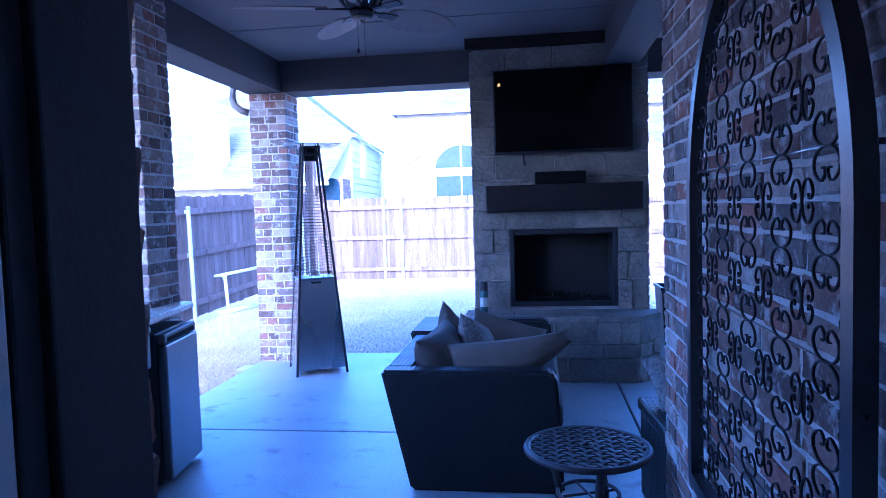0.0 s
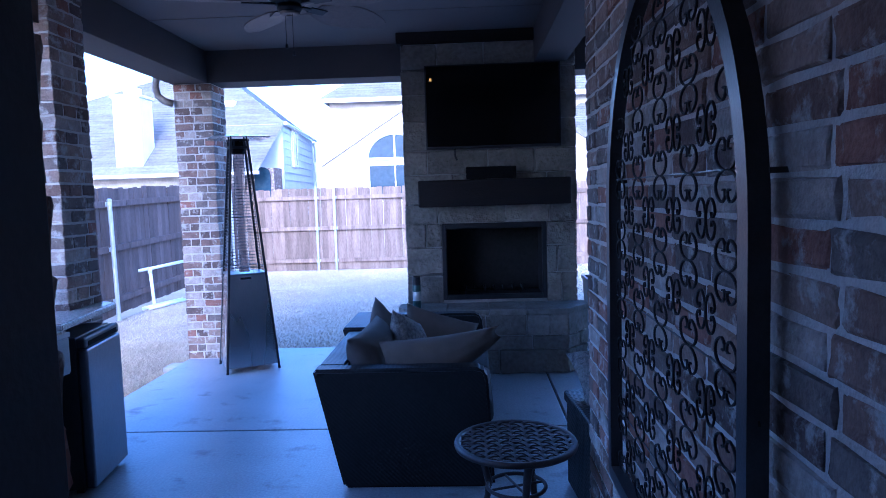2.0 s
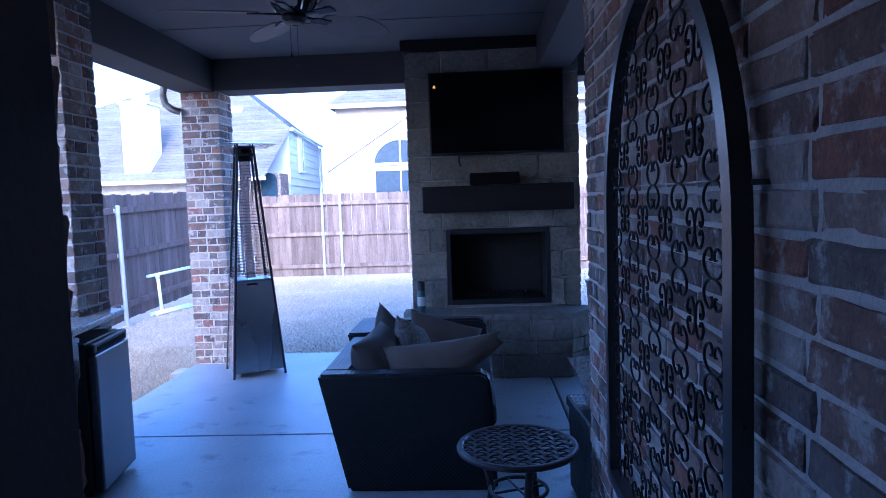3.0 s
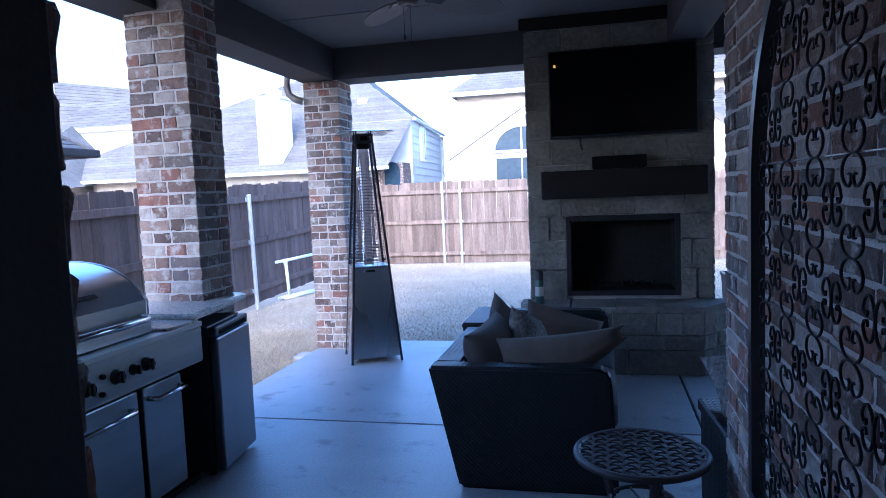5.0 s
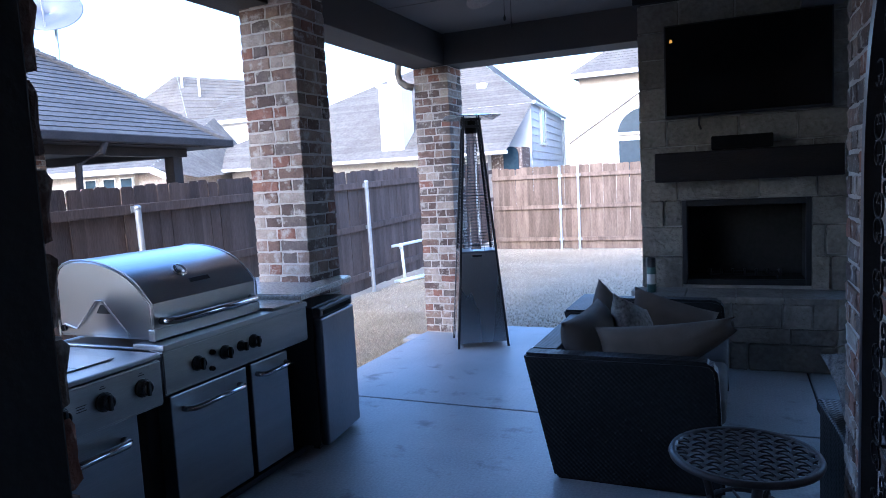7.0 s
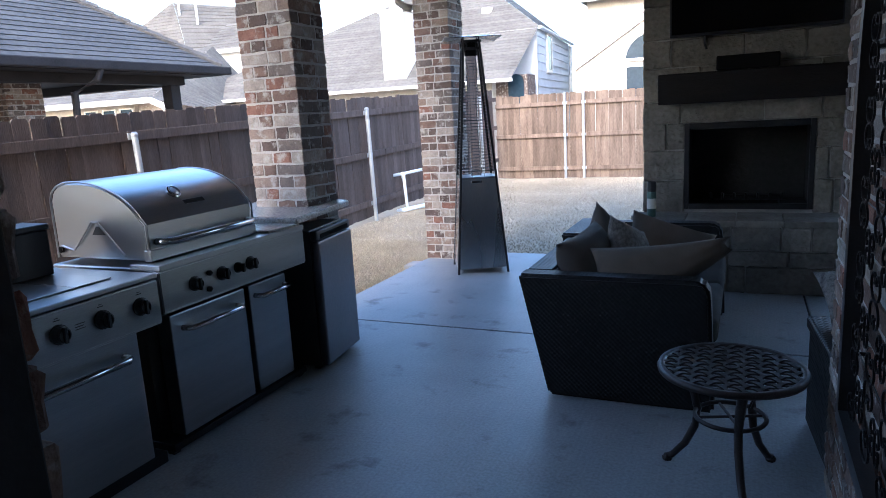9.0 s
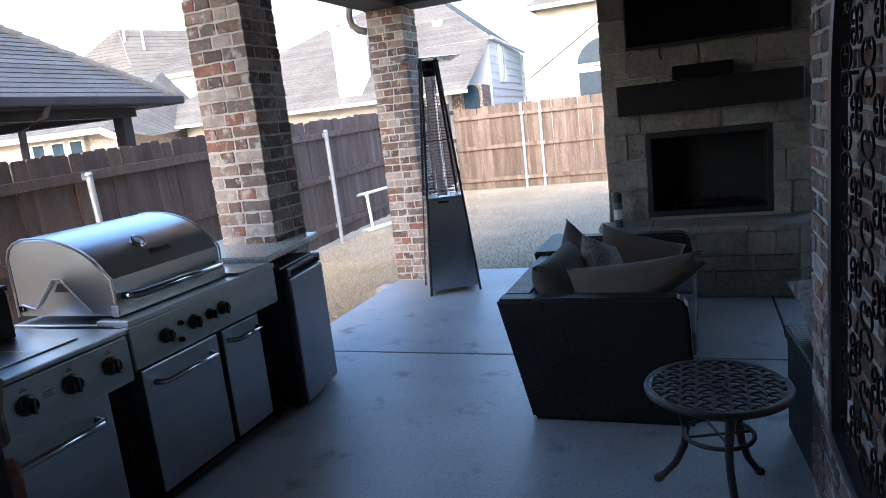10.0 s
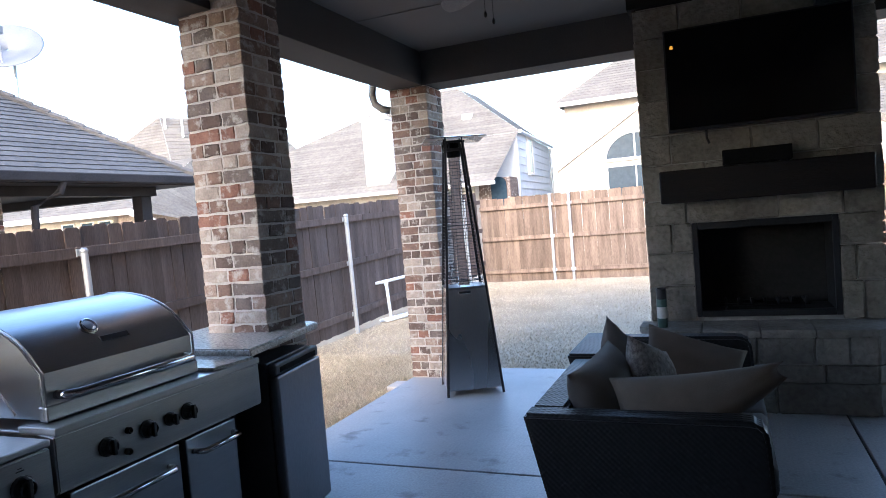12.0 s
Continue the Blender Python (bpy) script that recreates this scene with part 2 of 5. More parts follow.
M["matte_black"] = mat("matte_black", (0.004, 0.004, 0.004), (0.009, 0.0085, 0.008), 0.9, 0, 5, 60, 0.1, spec=0.1)
M["gutter_tan"] = mat("tan_gutter_paint", (0.20, 0.17, 0.14), (0.28, 0.24, 0.20), 0.5, 0, 6, 60, 0.03)
M["can"] = mat("can_green_paint", (0.05, 0.10, 0.09), (0.08, 0.14, 0.12), 0.35, 0.2, 8, 60, 0.0)
M["label_tan"] = mat("pale_label", (0.5, 0.5, 0.46), (0.6, 0.6, 0.55), 0.5, 0, 8, 60, 0.0)
M["dish"] = mat("dish_grey", (0.13, 0.133, 0.14), (0.17, 0.173, 0.18), 0.5, 0, 4, 40, 0.02)
M["palm"] = mat("palm_blade", (0.14, 0.11, 0.09), (0.22, 0.18, 0.15), 0.6, 0, 8, 60, 0.4, stretch=(6, 6, 1))
M["frosted"] = mat("frosted_lamp_glass", (0.7, 0.68, 0.64), (0.78, 0.76, 0.72), 0.3, 0, 5, 60, 0.0)
glass = bpy.data.materials.new("clear_glass")
glass.use_nodes = True
gb = glass.node_tree.nodes["Principled BSDF"]
gb.inputs["Base Color"].default_value = (0.95, 0.97, 0.97, 1)
gb.inputs["Roughness"].default_value = 0.02
gb.inputs["Transmission Weight"].default_value = 1.0
gb.inputs["IOR"].default_value = 1.03
M["glass"] = glass
# glowing amber colour that imitates a reflection in the television screen
lamp = bpy.data.materials.new("amber_glint_glow")
lamp.use_nodes = True
lb = lamp.node_tree.nodes["Principled BSDF"]
lb.inputs["Base Color"].default_value = (0.05, 0.03, 0.01, 1)
lb.inputs["Emission Color"].default_value = (1.0, 0.42, 0.04, 1)
lb.inputs["Emission Strength"].default_value = 0.13
M["amber_glint"] = lamp


# ---- mesh helpers ----
def part(name, bm, material, parent=None, label="", smooth=False):
    me = bpy.data.meshes.new(name)
    bm.normal_update()
    bm.to_mesh(me)
    bm.free()
    me.materials.append(M[material] if isinstance(material, str) else material)
    if smooth:
        for p in me.polygons:
            p.use_smooth = True
    ob = new(name, me)
    ob.parent = parent
    if label:
        ob["label"] = label
    return ob


def thing(name, at, label, category, group="", kind="", rz=0.0):
    e = new(name)
    e.empty_display_size = 0.1
    e.matrix_world = pose(*at, 0, 0, rz)
    return tagged(e, label, category, group, kind)


def box(bm, x0, x1, y0, y1, z0, z1, bevel=0.0, seg=2):
    vs = [bm.verts.new(p) for p in ((x0, y0, z0), (x1, y0, z0), (x1, y1, z0), (x0, y1, z0), (x0, y0, z1), (x1, y0, z1), (x1, y1, z1), (x0, y1, z1))]
    fs = [bm.faces.new([vs[i] for i in q]) for q in ((0, 3, 2, 1), (4, 5, 6, 7), (0, 1, 5, 4), (1, 2, 6, 5), (2, 3, 7, 6), (3, 0, 4, 7))]
    if bevel:
        es = list({e for f in fs for e in f.edges})
        bmesh.ops.bevel(bm, geom=es, offset=bevel, segments=seg, affect="EDGES", profile=0.5)
    return bm


def B(*a, **k):
    return box(bmesh.new(), *a, **k)


def prism(bm, pts, axis, a, b):
    """A closed outline of (u, v) swept along an axis from a to b. axis x: (y, z); y: (x, z); z: (x, y)."""
    put = {"x": lambda u, v, w: (w, u, v), "y": lambda u, v, w: (u, w, v), "z": lambda u, v, w: (u, v, w)}[axis]
    lo = [bm.verts.new(put(u, v, a)) for u, v in pts]
    hi = [bm.verts.new(put(u, v, b)) for u, v in pts]
    bm.faces.new(lo)
    bm.faces.new(hi[::-1])
    for i in range(len(pts)):
        j = (i + 1) % len(pts)
        bm.faces.new((lo[j], lo[i], hi[i], hi[j]))
    bmesh.ops.recalc_face_normals(bm, faces=bm.faces[:])
    return bm


def tube(bm, pts, r, n=8, closed=False, r2=None):
    """A round bar along points."""
    pts = [Vector(p) for p in pts]
    rings = []
    count = len(pts)
    up = Vector((0.13, 0.21, 0.97))
    for i, p in enumerate(pts):
        a = pts[(i - 1) % count] if (closed or i > 0) else p
        b = pts[(i + 1) % count] if (closed or i < count - 1) else p
        d = (b - a).normalized()
        s = d.cross(up)
        if s.length < 1e-3:
            s = d.cross(Vector((1, 0, 0)))
        s.normalize()
        u = s.cross(d).normalized()
        rad = r if r2 is None else r + (r2 - r) * i / (count - 1)
        rings.append([bm.verts.new(p + (s * math.cos(k * math.tau / n) + u * math.sin(k * math.tau / n)) * rad) for k in range(n)])
    for i in range(count if closed else count - 1):
        p, q = rings[i], rings[(i + 1) % count]
        for k in range(n):
            bm.faces.new((p[k], p[(k + 1) % n], q[(k + 1) % n], q[k]))
    if not closed:
        bm.faces.new(rings[0][::-1])
        bm.faces.new(rings[-1])
    return bm


def T(pts, r, n=8, closed=False, r2=None):
    return tube(bmesh.new(), pts, r, n, closed, r2)


def lathe(bm, prof, at=(0, 0, 0), n=24, axis="z", ring=False):
    """A profile of (radius, height) turned round an axis through at."""
    rings = []
    for r, h in prof:
        ring = []
        for k in range(n):
            c, s = math.cos(k * math.tau / n) * r, math.sin(k * math.tau / n) * r
            p = {"z": (c, s, h), "x": (h, c, s), "y": (c, h, s)}[axis]
            ring.append(bm.verts.new((p[0] + at[0], p[1] + at[1], p[2] + at[2])))
        rings.append(ring)
    for a, b in zip(rings, rings[1:]):
        for k in range(n):
            bm.faces.new((a[k], a[(k + 1) % n], b[(k + 1) % n], b[k]))
    if ring:
        for k in range(n):
            bm.faces.new((rings[-1][k], rings[-1][(k + 1) % n], rings[0][(k + 1) % n], rings[0][k]))
    else:
        bm.faces.new(rings[0][::-1])
        bm.faces.new(rings[-1])
    bmesh.ops.recalc_face_normals(bm, faces=bm.faces[:])
    return bm


def quad(bm, *pts):
    return bm.faces.new([bm.verts.new(p) for p in pts])


def slab_poly(bm, pts, thick):
    """A flat polygon in space with thickness downwards."""
    hi = [bm.verts.new(p) for p in pts]
    lo = [bm.verts.new((p[0], p[1], p[2] - thick)) for p in pts]
    bm.faces.new(hi)
    bm.faces.new(lo[::-1])
    for i in range(len(pts)):
        j = (i + 1) % len(pts)
        bm.faces.new((hi[j], hi[i], lo[i], lo[j]))
    bmesh.ops.recalc_face_normals(bm, faces=bm.faces[:])
    return bm


RNG = random.Random(7)
PIECES = {}


def piece_mesh(L, D, H, material, rough=0.0042, variants=6, cut=0.005):
    """A brick-shaped block about the origin with chamfered, uneven edges; alike sizes share a few meshes."""
    key = (round(L, 3), round(D, 3), round(H, 3), material, RNG.randrange(variants))
    if key in PIECES:
        return PIECES[key]
    rng = random.Random(hash(key[:3]) % 1000 + key[4] * 77)
    bm = bmesh.new()
    prof = []
    for sx, sy in ((-1, -1), (1, -1), (1, 1), (-1, 1)):
        prof.append((sx * L / 2, sy * H / 2))
    rings = []
    for y, inset in ((-D / 2, cut), (-D / 2 + cut, 0.0), (D / 2, 0.0)):
        ring = []
        for k in range(4):
            a, b = prof[k], prof[(k + 1) % 4]
            for f in (0.03, 0.5, 0.97):
                u, v = a[0] + (b[0] - a[0]) * f, a[1] + (b[1] - a[1]) * f
                u, v = u * (1 - 2 * inset / L), v * (1 - 2 * inset / H)
                jit = rough if y < 0 else 0.0
                ring.append(bm.verts.new((u + rng.uniform(-jit, jit), y + rng.uniform(-jit, jit) * 0.8, v + rng.uniform(-jit, jit))))
        rings.append(ring)
    for a, b in zip(rings, rings[1:]):
        for k in range(12):
            bm.faces.new((a[k], a[(k + 1) % 12], b[(k + 1) % 12], b[k]))
    bm.faces.new(rings[0][::-1])
    bm.faces.new(rings[-1])
    bmesh.ops.recalc_face_normals(bm, faces=bm.faces[:])
    me = bpy.data.meshes.new("piece")
    bm.to_mesh(me)
    bm.free()
    me.materials.append(M[material])
    PIECES[key] = me
    return me


def lay(name, parent, me, at, rz):
    ob = new(name, me)
    ob.parent = parent
    ob.matrix_basis = parent.matrix_world.inverted() @ pose(*at, 0, 0, rz)
    return ob


COURSE, JOINT, DEPTH = 0.0765, 0.0115, 0.085


def split_row(length, odd, rng):
    """Lengths of the bricks of one course."""
    if length < 0.27:
        return [length] if (odd or length < 0.14) else [length * 0.5 - JOINT / 2] * 2
    if length < 0.5:
        a = length - JOINT
        k = rng.choice((0.56, 0.62, 0.66, 0.70))
        r = [a * k, a * (1 - k)]
        return r if odd else r[::-1]
    out, left = [], length
    first = 0.245 if odd else 0.118
    while left > 0.02:
        b = min(first if not out else 0.245, left)
        if left - b < 0.05:
            b = left
        out.append(b)
        left -= b + JOINT
    return out


def brick_face(parent, start, rz, length, z0, z1, corner=(True, True), far=1e9):
    """Courses on a face that starts at a point, runs along the turned x axis and looks along the turned -y axis. corner: which ends share pinwheel corners."""
    c, s = math.cos(radians(rz)), math.sin(radians(rz))
    rows = round((z1 - z0) / COURSE)
    step = (z1 - z0) / rows
    rng = random.Random(int(start[0] * 1000) + int(rz))
    for i in range(rows):
        a, b = 0.0, length
        if i % 2 == 0 and corner[1]:
            b -= DEPTH + JOINT
        if i % 2 == 1 and corner[0]:
            a += DEPTH + JOINT
        u = a
        for w in split_row(b - a, i % 2 == 0, rng):
            if w < 0.02:
                u += w + JOINT
                continue
            mid, dy = u + w / 2, DEPTH / 2 + rng.uniform(-0.0025, 0.0025)
            z = z0 + (i + 0.5) * step
            me = piece_mesh(w, DEPTH, step - JOINT, "brick")
            lay("brick", parent, me, (start[0] + c * mid - s * dy, start[1] + s * mid + c * dy, z), rz)
            u += w + JOINT


# ---- structure ----
HX, HY = 0.84, 3.19          # brick wall beside the door, and its corner
JX, JY = -0.08, 0.82          # door reveal and the outer face of the door wall
ZC = 3.03                     # ceiling
ZB = 2.722                    # underside of the beams

ground = part("ground", slab_poly(bmesh.new(), [(-400, -400, -0.07), (400, -400, -0.07), (400, 600, -0.07), (-400, 600, -0.07)], 0.3), "soil")
tagged(ground, "dry tan dormant lawn soil reaching far off", "ground", kind="structure")

floor = part("floor", B(-2.52, 4.4, -3.0, 7.15, -0.16, -0.02), "floor_joint")
tagged(floor, "grey concrete patio floor with cut joints", "floor", kind="structure")
for x0, x1, y0, y1 in ((-2.54, 0.952, 4.658, 7.17), (0.968, 4.4, 4.658, 7.17), (-2.54, 4.4, 0.66, 4.642), (-2.54, 4.4, -3.0, 0.64)):
    part("concrete_slab", B(x0, x1, y0, y1, -0.14, 0.0, bevel=0.006, seg=2), "concrete", floor)

wall_east = tagged(part("wall_east", B(HX + 0.005, HX + 0.25, JY - 0.1, HY - 0.005, 0.0, ZC), "mortar"), "brown brick house wall with pale mortar", "wall", kind="structure")
wall_back = tagged(part("wall_back", B(HX + 0.25, 4.4, HY - 0.25, HY - 0.005, 0.0, ZC), "mortar"), "brown brick house wall facing the patio", "wall", kind="structure")
wall_door = tagged(part("wall_door", B(-2.5, JX - 0.03, JY - 0.14, JY - 0.005, 0.0, ZC), "mortar"), "brown brick house wall beside the door", "wall", kind="structure")
inner = bmesh.new()
box(inner, -2.5, JX - 0.03, 0.40, 0.675, 0.0, ZC)
box(inner, HX + 0.03, HX + 0.3, -3.0, 0.70, 0.0, ZC)
box(inner, -1.6, HX + 0.03, -3.2, -3.0, 0.0, ZC)
box(inner, -1.8, -1.6, -3.2, 0.40, 0.0, ZC)
tagged(part("wall_inside", inner, "inner"), "plain painted inner walls of the house", "wall", kind="structure")
head = bmesh.new()
box(head, JX - 0.007, HX + 0.005, JY - 0.14, JY - 0.005, 2.42, ZC)
tagged(part("wall_lintel", head, "mortar"), "wall above the door opening", "wall", kind="structure")
# stands for the brick's shaded end face; the shade is in its colour
tagged(part("trim", B(JX - 0.028, JX + 0.004, 0.679, 0.806, 0.0, 2.42, bevel=0.003), "jamb"), "board over the brick door reveal, its shade put into the colour", "trim", kind="structure")
frame_door = thing("door_1", (JX, 0.6, 0), "white painted door frame with black weather seal", "door frame", kind="structure")
part("door_frame", B(-0.045, -0.005, -0.21, 0.045, 0, 2.42, bevel=0.004), "white_trim", frame_door)
part("weather_seal", B(-0.028, -0.004, 0.046, 0.078, 0, 2.42, bevel=0.004), "seal", frame_door, "black rubber weather seal")
part("door_frame", B(HX - JX - 0.02, HX - JX + 0.03, -0.21, 0.045, 0, 2.42, bevel=0.004), "white_trim", frame_door)

ceil_bm = B(-2.2, 4.4, -3.2, 6.8, ZC, ZC + 0.12)
for y in (0.78, 3.2, 5.62):
    box(ceil_bm, -2.198, 0.925, y - 0.02, y + 0.02, ZC - 0.006, ZC - 0.001, bevel=0.002)
ceiling = tagged(part("ceiling", ceil_bm, "ceiling"), "plain warm beige patio ceiling", "ceiling", kind="structure")
roof = bmesh.new()
prism(roof, [(-3.0, 2.98), (7.6, 2.98), (7.6, 3.08), (0.4, 6.3), (-3.0, 6.3)], "x", -2.95, -2.3)
prism(roof, [(6.8, 3.06), (7.6, 2.98), (7.6, 3.08), (0.4, 6.3), (-3.0, 6.3), (-3.0, 3.16), (6.8, 3.16)], "x", -2.298, 6.0)
tagged(part("roof", roof, "shingle"), "grey shingled roof over the patio", "roof", kind="structure")
beam_w = tagged(part("beam_west", B(-2.55, -2.2, -1.0, 7.12, ZB, 3.05, bevel=0.004), "beam"), "painted beam along the open patio edge", "beam", kind="structure")
beam_n = tagged(part("beam_north", B(-2.197, 4.4, 6.77, 7.12, ZB + 0.002, 3.05, bevel=0.004), "beam"), "painted beam over the garden opening", "beam", kind="structure")
beam_e = tagged(part("beam_east", B(0.93, 1.22, HY + 0.01, 6.765, ZB + 0.01, 3.05, bevel=0.004), "beam"), "painted ceiling beam between chimney and house", "beam", kind="structure")
# added, never in view; stands far out so daylight reaches the hearth
wall_far_e = tagged(part("wall_unseen_east", B(4.2, 4.4, HY, 7.1, 0, ZC), "mortar"), "unseen end wall added to close the patio", "wall", kind="structure")


def brick_column(x0, x1, y0, y1, z1, label):
    ob = thing("brick_column", ((x0 + x1) / 2, (y0 + y1) / 2, 0), label, "column", "patio columns", "structure")
    cx, cy = (x0 + x1) / 2, (y0 + y1) / 2
    part("mortar_core", B(x0 + 0.005 - cx, x1 - 0.005 - cx, y0 + 0.005 - cy, y1 - 0.005 - cy, -0.08, z1), "mortar", ob, "pale mortar")
    bpy.context.view_layer.update()
    brick_face(ob, (x0, y0), 0, x1 - x0, 0.0, z1)
    brick_face(ob, (x1, y0), 90, y1 - y0, 0.0, z1)
    brick_face(ob, (x1, y1), 180, x1 - x0, 0.0, z1)
    brick_face(ob, (x0, y1), 270, y1 - y0, 0.0, z1)
    return ob


# ---- fireplace ----
FX0, FX1, FY = -0.27, 1.30, 6.36
fireplace = thing("fireplace", (0.52, 6.7, 0), "tan limestone fireplace with raised hearth and brick sides", "fireplace")
fx, fy = 0.52, 6.7
core = bmesh.new()
FB = (0.066, 1.012, 0.602, 1.305)
box(core, FX0 + 0.03, FB[0], FY + 0.03, 7.1, 0, 2.93)
box(core, FB[1], FX1 - 0.03, FY + 0.03, 7.1, 0, 2.93)
box(core, FB[0], FB[1], FY + 0.03, 7.1, FB[3], 2.93)
box(core, FB[0], FB[1], FY + 0.03, 7.1, 0, FB[2])
box(core, FB[0], FB[1], 6.95, 7.1, FB[2], FB[3])
bmesh.ops.translate(core, verts=core.verts[:], vec=(-fx, -fy, 0))
part("chimney_core", core, "stone_mortar", fireplace, "pale mortar")
for q in ((FB[0] + .002, FB[0] + 0.02, FY + 0.06, 6.93, FB[2], FB[3]), (FB[1] - 0.02, FB[1] - .002, FY + 0.06, 6.93, FB[2], FB[3]), (FB[0], FB[1], 6.92, 6.94, FB[2], FB[3]), (FB[0], FB[1], FY + 0.06, 6.93, FB[3] - 0.02, FB[3] - .002), (FB[0], FB[1], FY + 0.06, 6.93, FB[2] + .002, FB[2] + 0.015)):
    part("firebox_panel", B(q[0] - fx, q[1] - fx, q[2] - fy, q[3] - fy, q[4], q[5]), "soot", fireplace, "sooty black firebox lining")
for q in ((FB[0] - 0.004, FB[0] + 0.035, FB[2], FB[3]), (FB[1] - 0.035, FB[1] + 0.004, FB[2], FB[3]), (FB[0] + 0.036, FB[1] - 0.036, FB[3] - 0.05, FB[3]), (FB[0] + 0.036, FB[1] - 0.036, FB[2], FB[2] + 0.045)):
    part("surround_bar", B(q[0] - fx, q[1] - fx, FY - fy, FY + 0.05 - fy, q[2], q[3], bevel=0.004), "black_metal", fireplace, "black metal surround")
grate = bmesh.new()
for i in range(7):
    x = FB[0] + 0.2 + i * 0.09
    tube(grate, [(x - fx, 6.5 - fy, 0.72), (x - fx, 6.52 - fy, 0.67), (x - fx, 6.8 - fy, 0.67)], 0.009, 6)
tube(grate, [(FB[0] + 0.15 - fx, 6.55 - fy, 0.662), (FB[1] - 0.18 - fx, 6.55 - fy, 0.662)], 0.009, 6)
tube(grate, [(FB[0] + 0.15 - fx, 6.76 - fy, 0.662), (FB[1] - 0.18 - fx, 6.76 - fy, 0.662)], 0.009, 6)
for x in (FB[0] + 0.2, FB[1] - 0.23):
    for y in (6.55, 6.76):
        tube(grate, [(x - fx, y - fy, 0.662), (x - fx, y - fy, 0.61)], 0.009, 6)
part("fire_grate", grate, "black_metal", fireplace, "black iron fire grate")

# hearth: a chamfered block with stone facing and a stone slab on top
HZ = 0.575
hf = [(-0.34, 6.36), (-0.34, 6.20), (-0.16, 5.97), (1.15, 5.97), (1.36, 6.22), (1.36, 6.36)]
ins = [(-0.31, 6.36), (-0.31, 6.215), (-0.148, 6.0), (1.138, 6.0), (1.33, 6.23), (1.33, 6.36)]
part("hearth_core", prism(bmesh.new(), [(x - fx, y - fy) for x, y in ins], "z", 0, HZ - 0.05), "stone_mortar", fireplace)
bpy.context.view_layer.update()
slab_edges = [-0.34, 0.10, 0.47, 0.80, 1.36]
for a, b in zip(slab_edges, slab_edges[1:]):
    def yfront(x):
        if x < -0.16:
            return 6.20 + (5.97 - 6.20) * (x + 0.34) / 0.18
        if x > 1.15:
            return 5.97 + (6.22 - 5.97) * (x - 1.15) / 0.21
        return 5.97
    xs = sorted({a + 0.003, b - 0.003, *[v for v in (-0.16, 1.15) if a < v < b]})
    pts = [(x - fx, yfront(x) - 0.03 - fy) for x in xs] + [(b - 0.003 - fx, 6.372 - fy), (a + 0.003 - fx, 6.372 - fy)]
    bmh = prism(bmesh.new(), pts, "z", HZ - 0.05, HZ + RNG.uniform(-0.003, 0.003))
    bmesh.ops.bevel(bmh, geom=bmh.edges[:], offset=0.004, segments=2, affect="EDGES")
    part("hearth_slab", bmh, "stone", fireplace)


def stones(x0, x1, z0, z1, rows, y, rz, holes=(), seed=1):
    """Rough coursed blocks on an upright face: x runs along the face from its start."""
    rng = random.Random(seed)
    c, s = math.cos(radians(rz[2])), math.sin(radians(rz[2]))
    z = z0
    for h, cuts in rows:
        u = x0
        for w in cuts:
            b = min(u + w, x1)
            if b - u > 0.04 and not any(u + 0.01 < hx1 and b - 0.01 > hx0 and z + 0.01 < hz1 and z + h - 0.01 > hz0 for hx0, hx1, hz0, hz1 in holes):
                me = piece_mesh(b - u - 0.009, 0.06, h - 0.009, "stone", rough=0.005, variants=50, cut=0.006)
                mid, d = (u + b) / 2, 0.03 + rng.uniform(-0.006, 0.006)
                lay("stone_block", fireplace, me, (rz[0] + c * mid - s * d, rz[1] + s * mid + c * d, z + h / 2), rz[2])
            u = b
        z += h


L = FX1 - FX0
fl, frr = FB[0] - FX0, FB[1] - FX0
stones(0, L, 0.575, FB[3], [(0.265, (fl, frr - fl, 0.14, 0.13)), (0.25, (fl, frr - fl, 0.10, 0.17)), (0.22, (0.19, fl - 0.19, frr - fl, 0.27))], FY, (FX0, FY, 0), [(fl, frr, FB[2], FB[3] - 0.02)], 3)
stones(0, L, FB[3], 2.93, [(0.18, (0.30, 0.62, 0.40, 0.25)), (0.27, (0.45, 0.35, 0.5, 0.27)), (0.22, (0.22, 0.55, 0.42, 0.38)), (0.26, (0.5, 0.4, 0.45, 0.22)), (0.24, (0.28, 0.5, 0.5, 0.29)), (0.22, (0.42, 0.48, 0.3, 0.37)), (0.23, (0.33, 0.42, 0.47, 0.35))], FY, (FX0, FY, 0), (), 4)
hl = 1.15 + 0.16
stones(0, hl, 0.0, HZ - 0.05, [(0.215, (0.24, 0.34, 0.13, 0.60)), (0.12, (0.36, 0.22, 0.42, 0.31)), (0.19, (0.30, 0.30, 0.35, 0.20, 0.16))], 0, (-0.16, 5.97, 0), (), 5)
ang = math.degrees(math.atan2(6.22 - 5.97, 1.36 - 1.15))
stones(0, 0.326, 0.0, HZ - 0.05, [(0.215, (0.12, 0.21)), (0.12, (0.2, 0.13)), (0.19, (0.13, 0.2))], 0, (1.15, 5.97, ang), (), 6)
ang = -math.degrees(math.atan2(6.20 - 5.97, 0.18))
stones(0, 0.292, 0.0, HZ - 0.05, [(0.215, (0.12, 0.18)), (0.12, (0.18, 0.12)), (0.19, (0.12, 0.18))], 0, (-0.34, 6.20, ang), (), 7)
part("crown_board", B(FX0 - 0.03 - fx, FX1 + 0.03 - fx, FY - 0.03 - fy, 6.76 - fy, 2.93, 3.028, bevel=0.006), "dark_wood", fireplace, "dark wooden crown board")
mantel = bmesh.new()
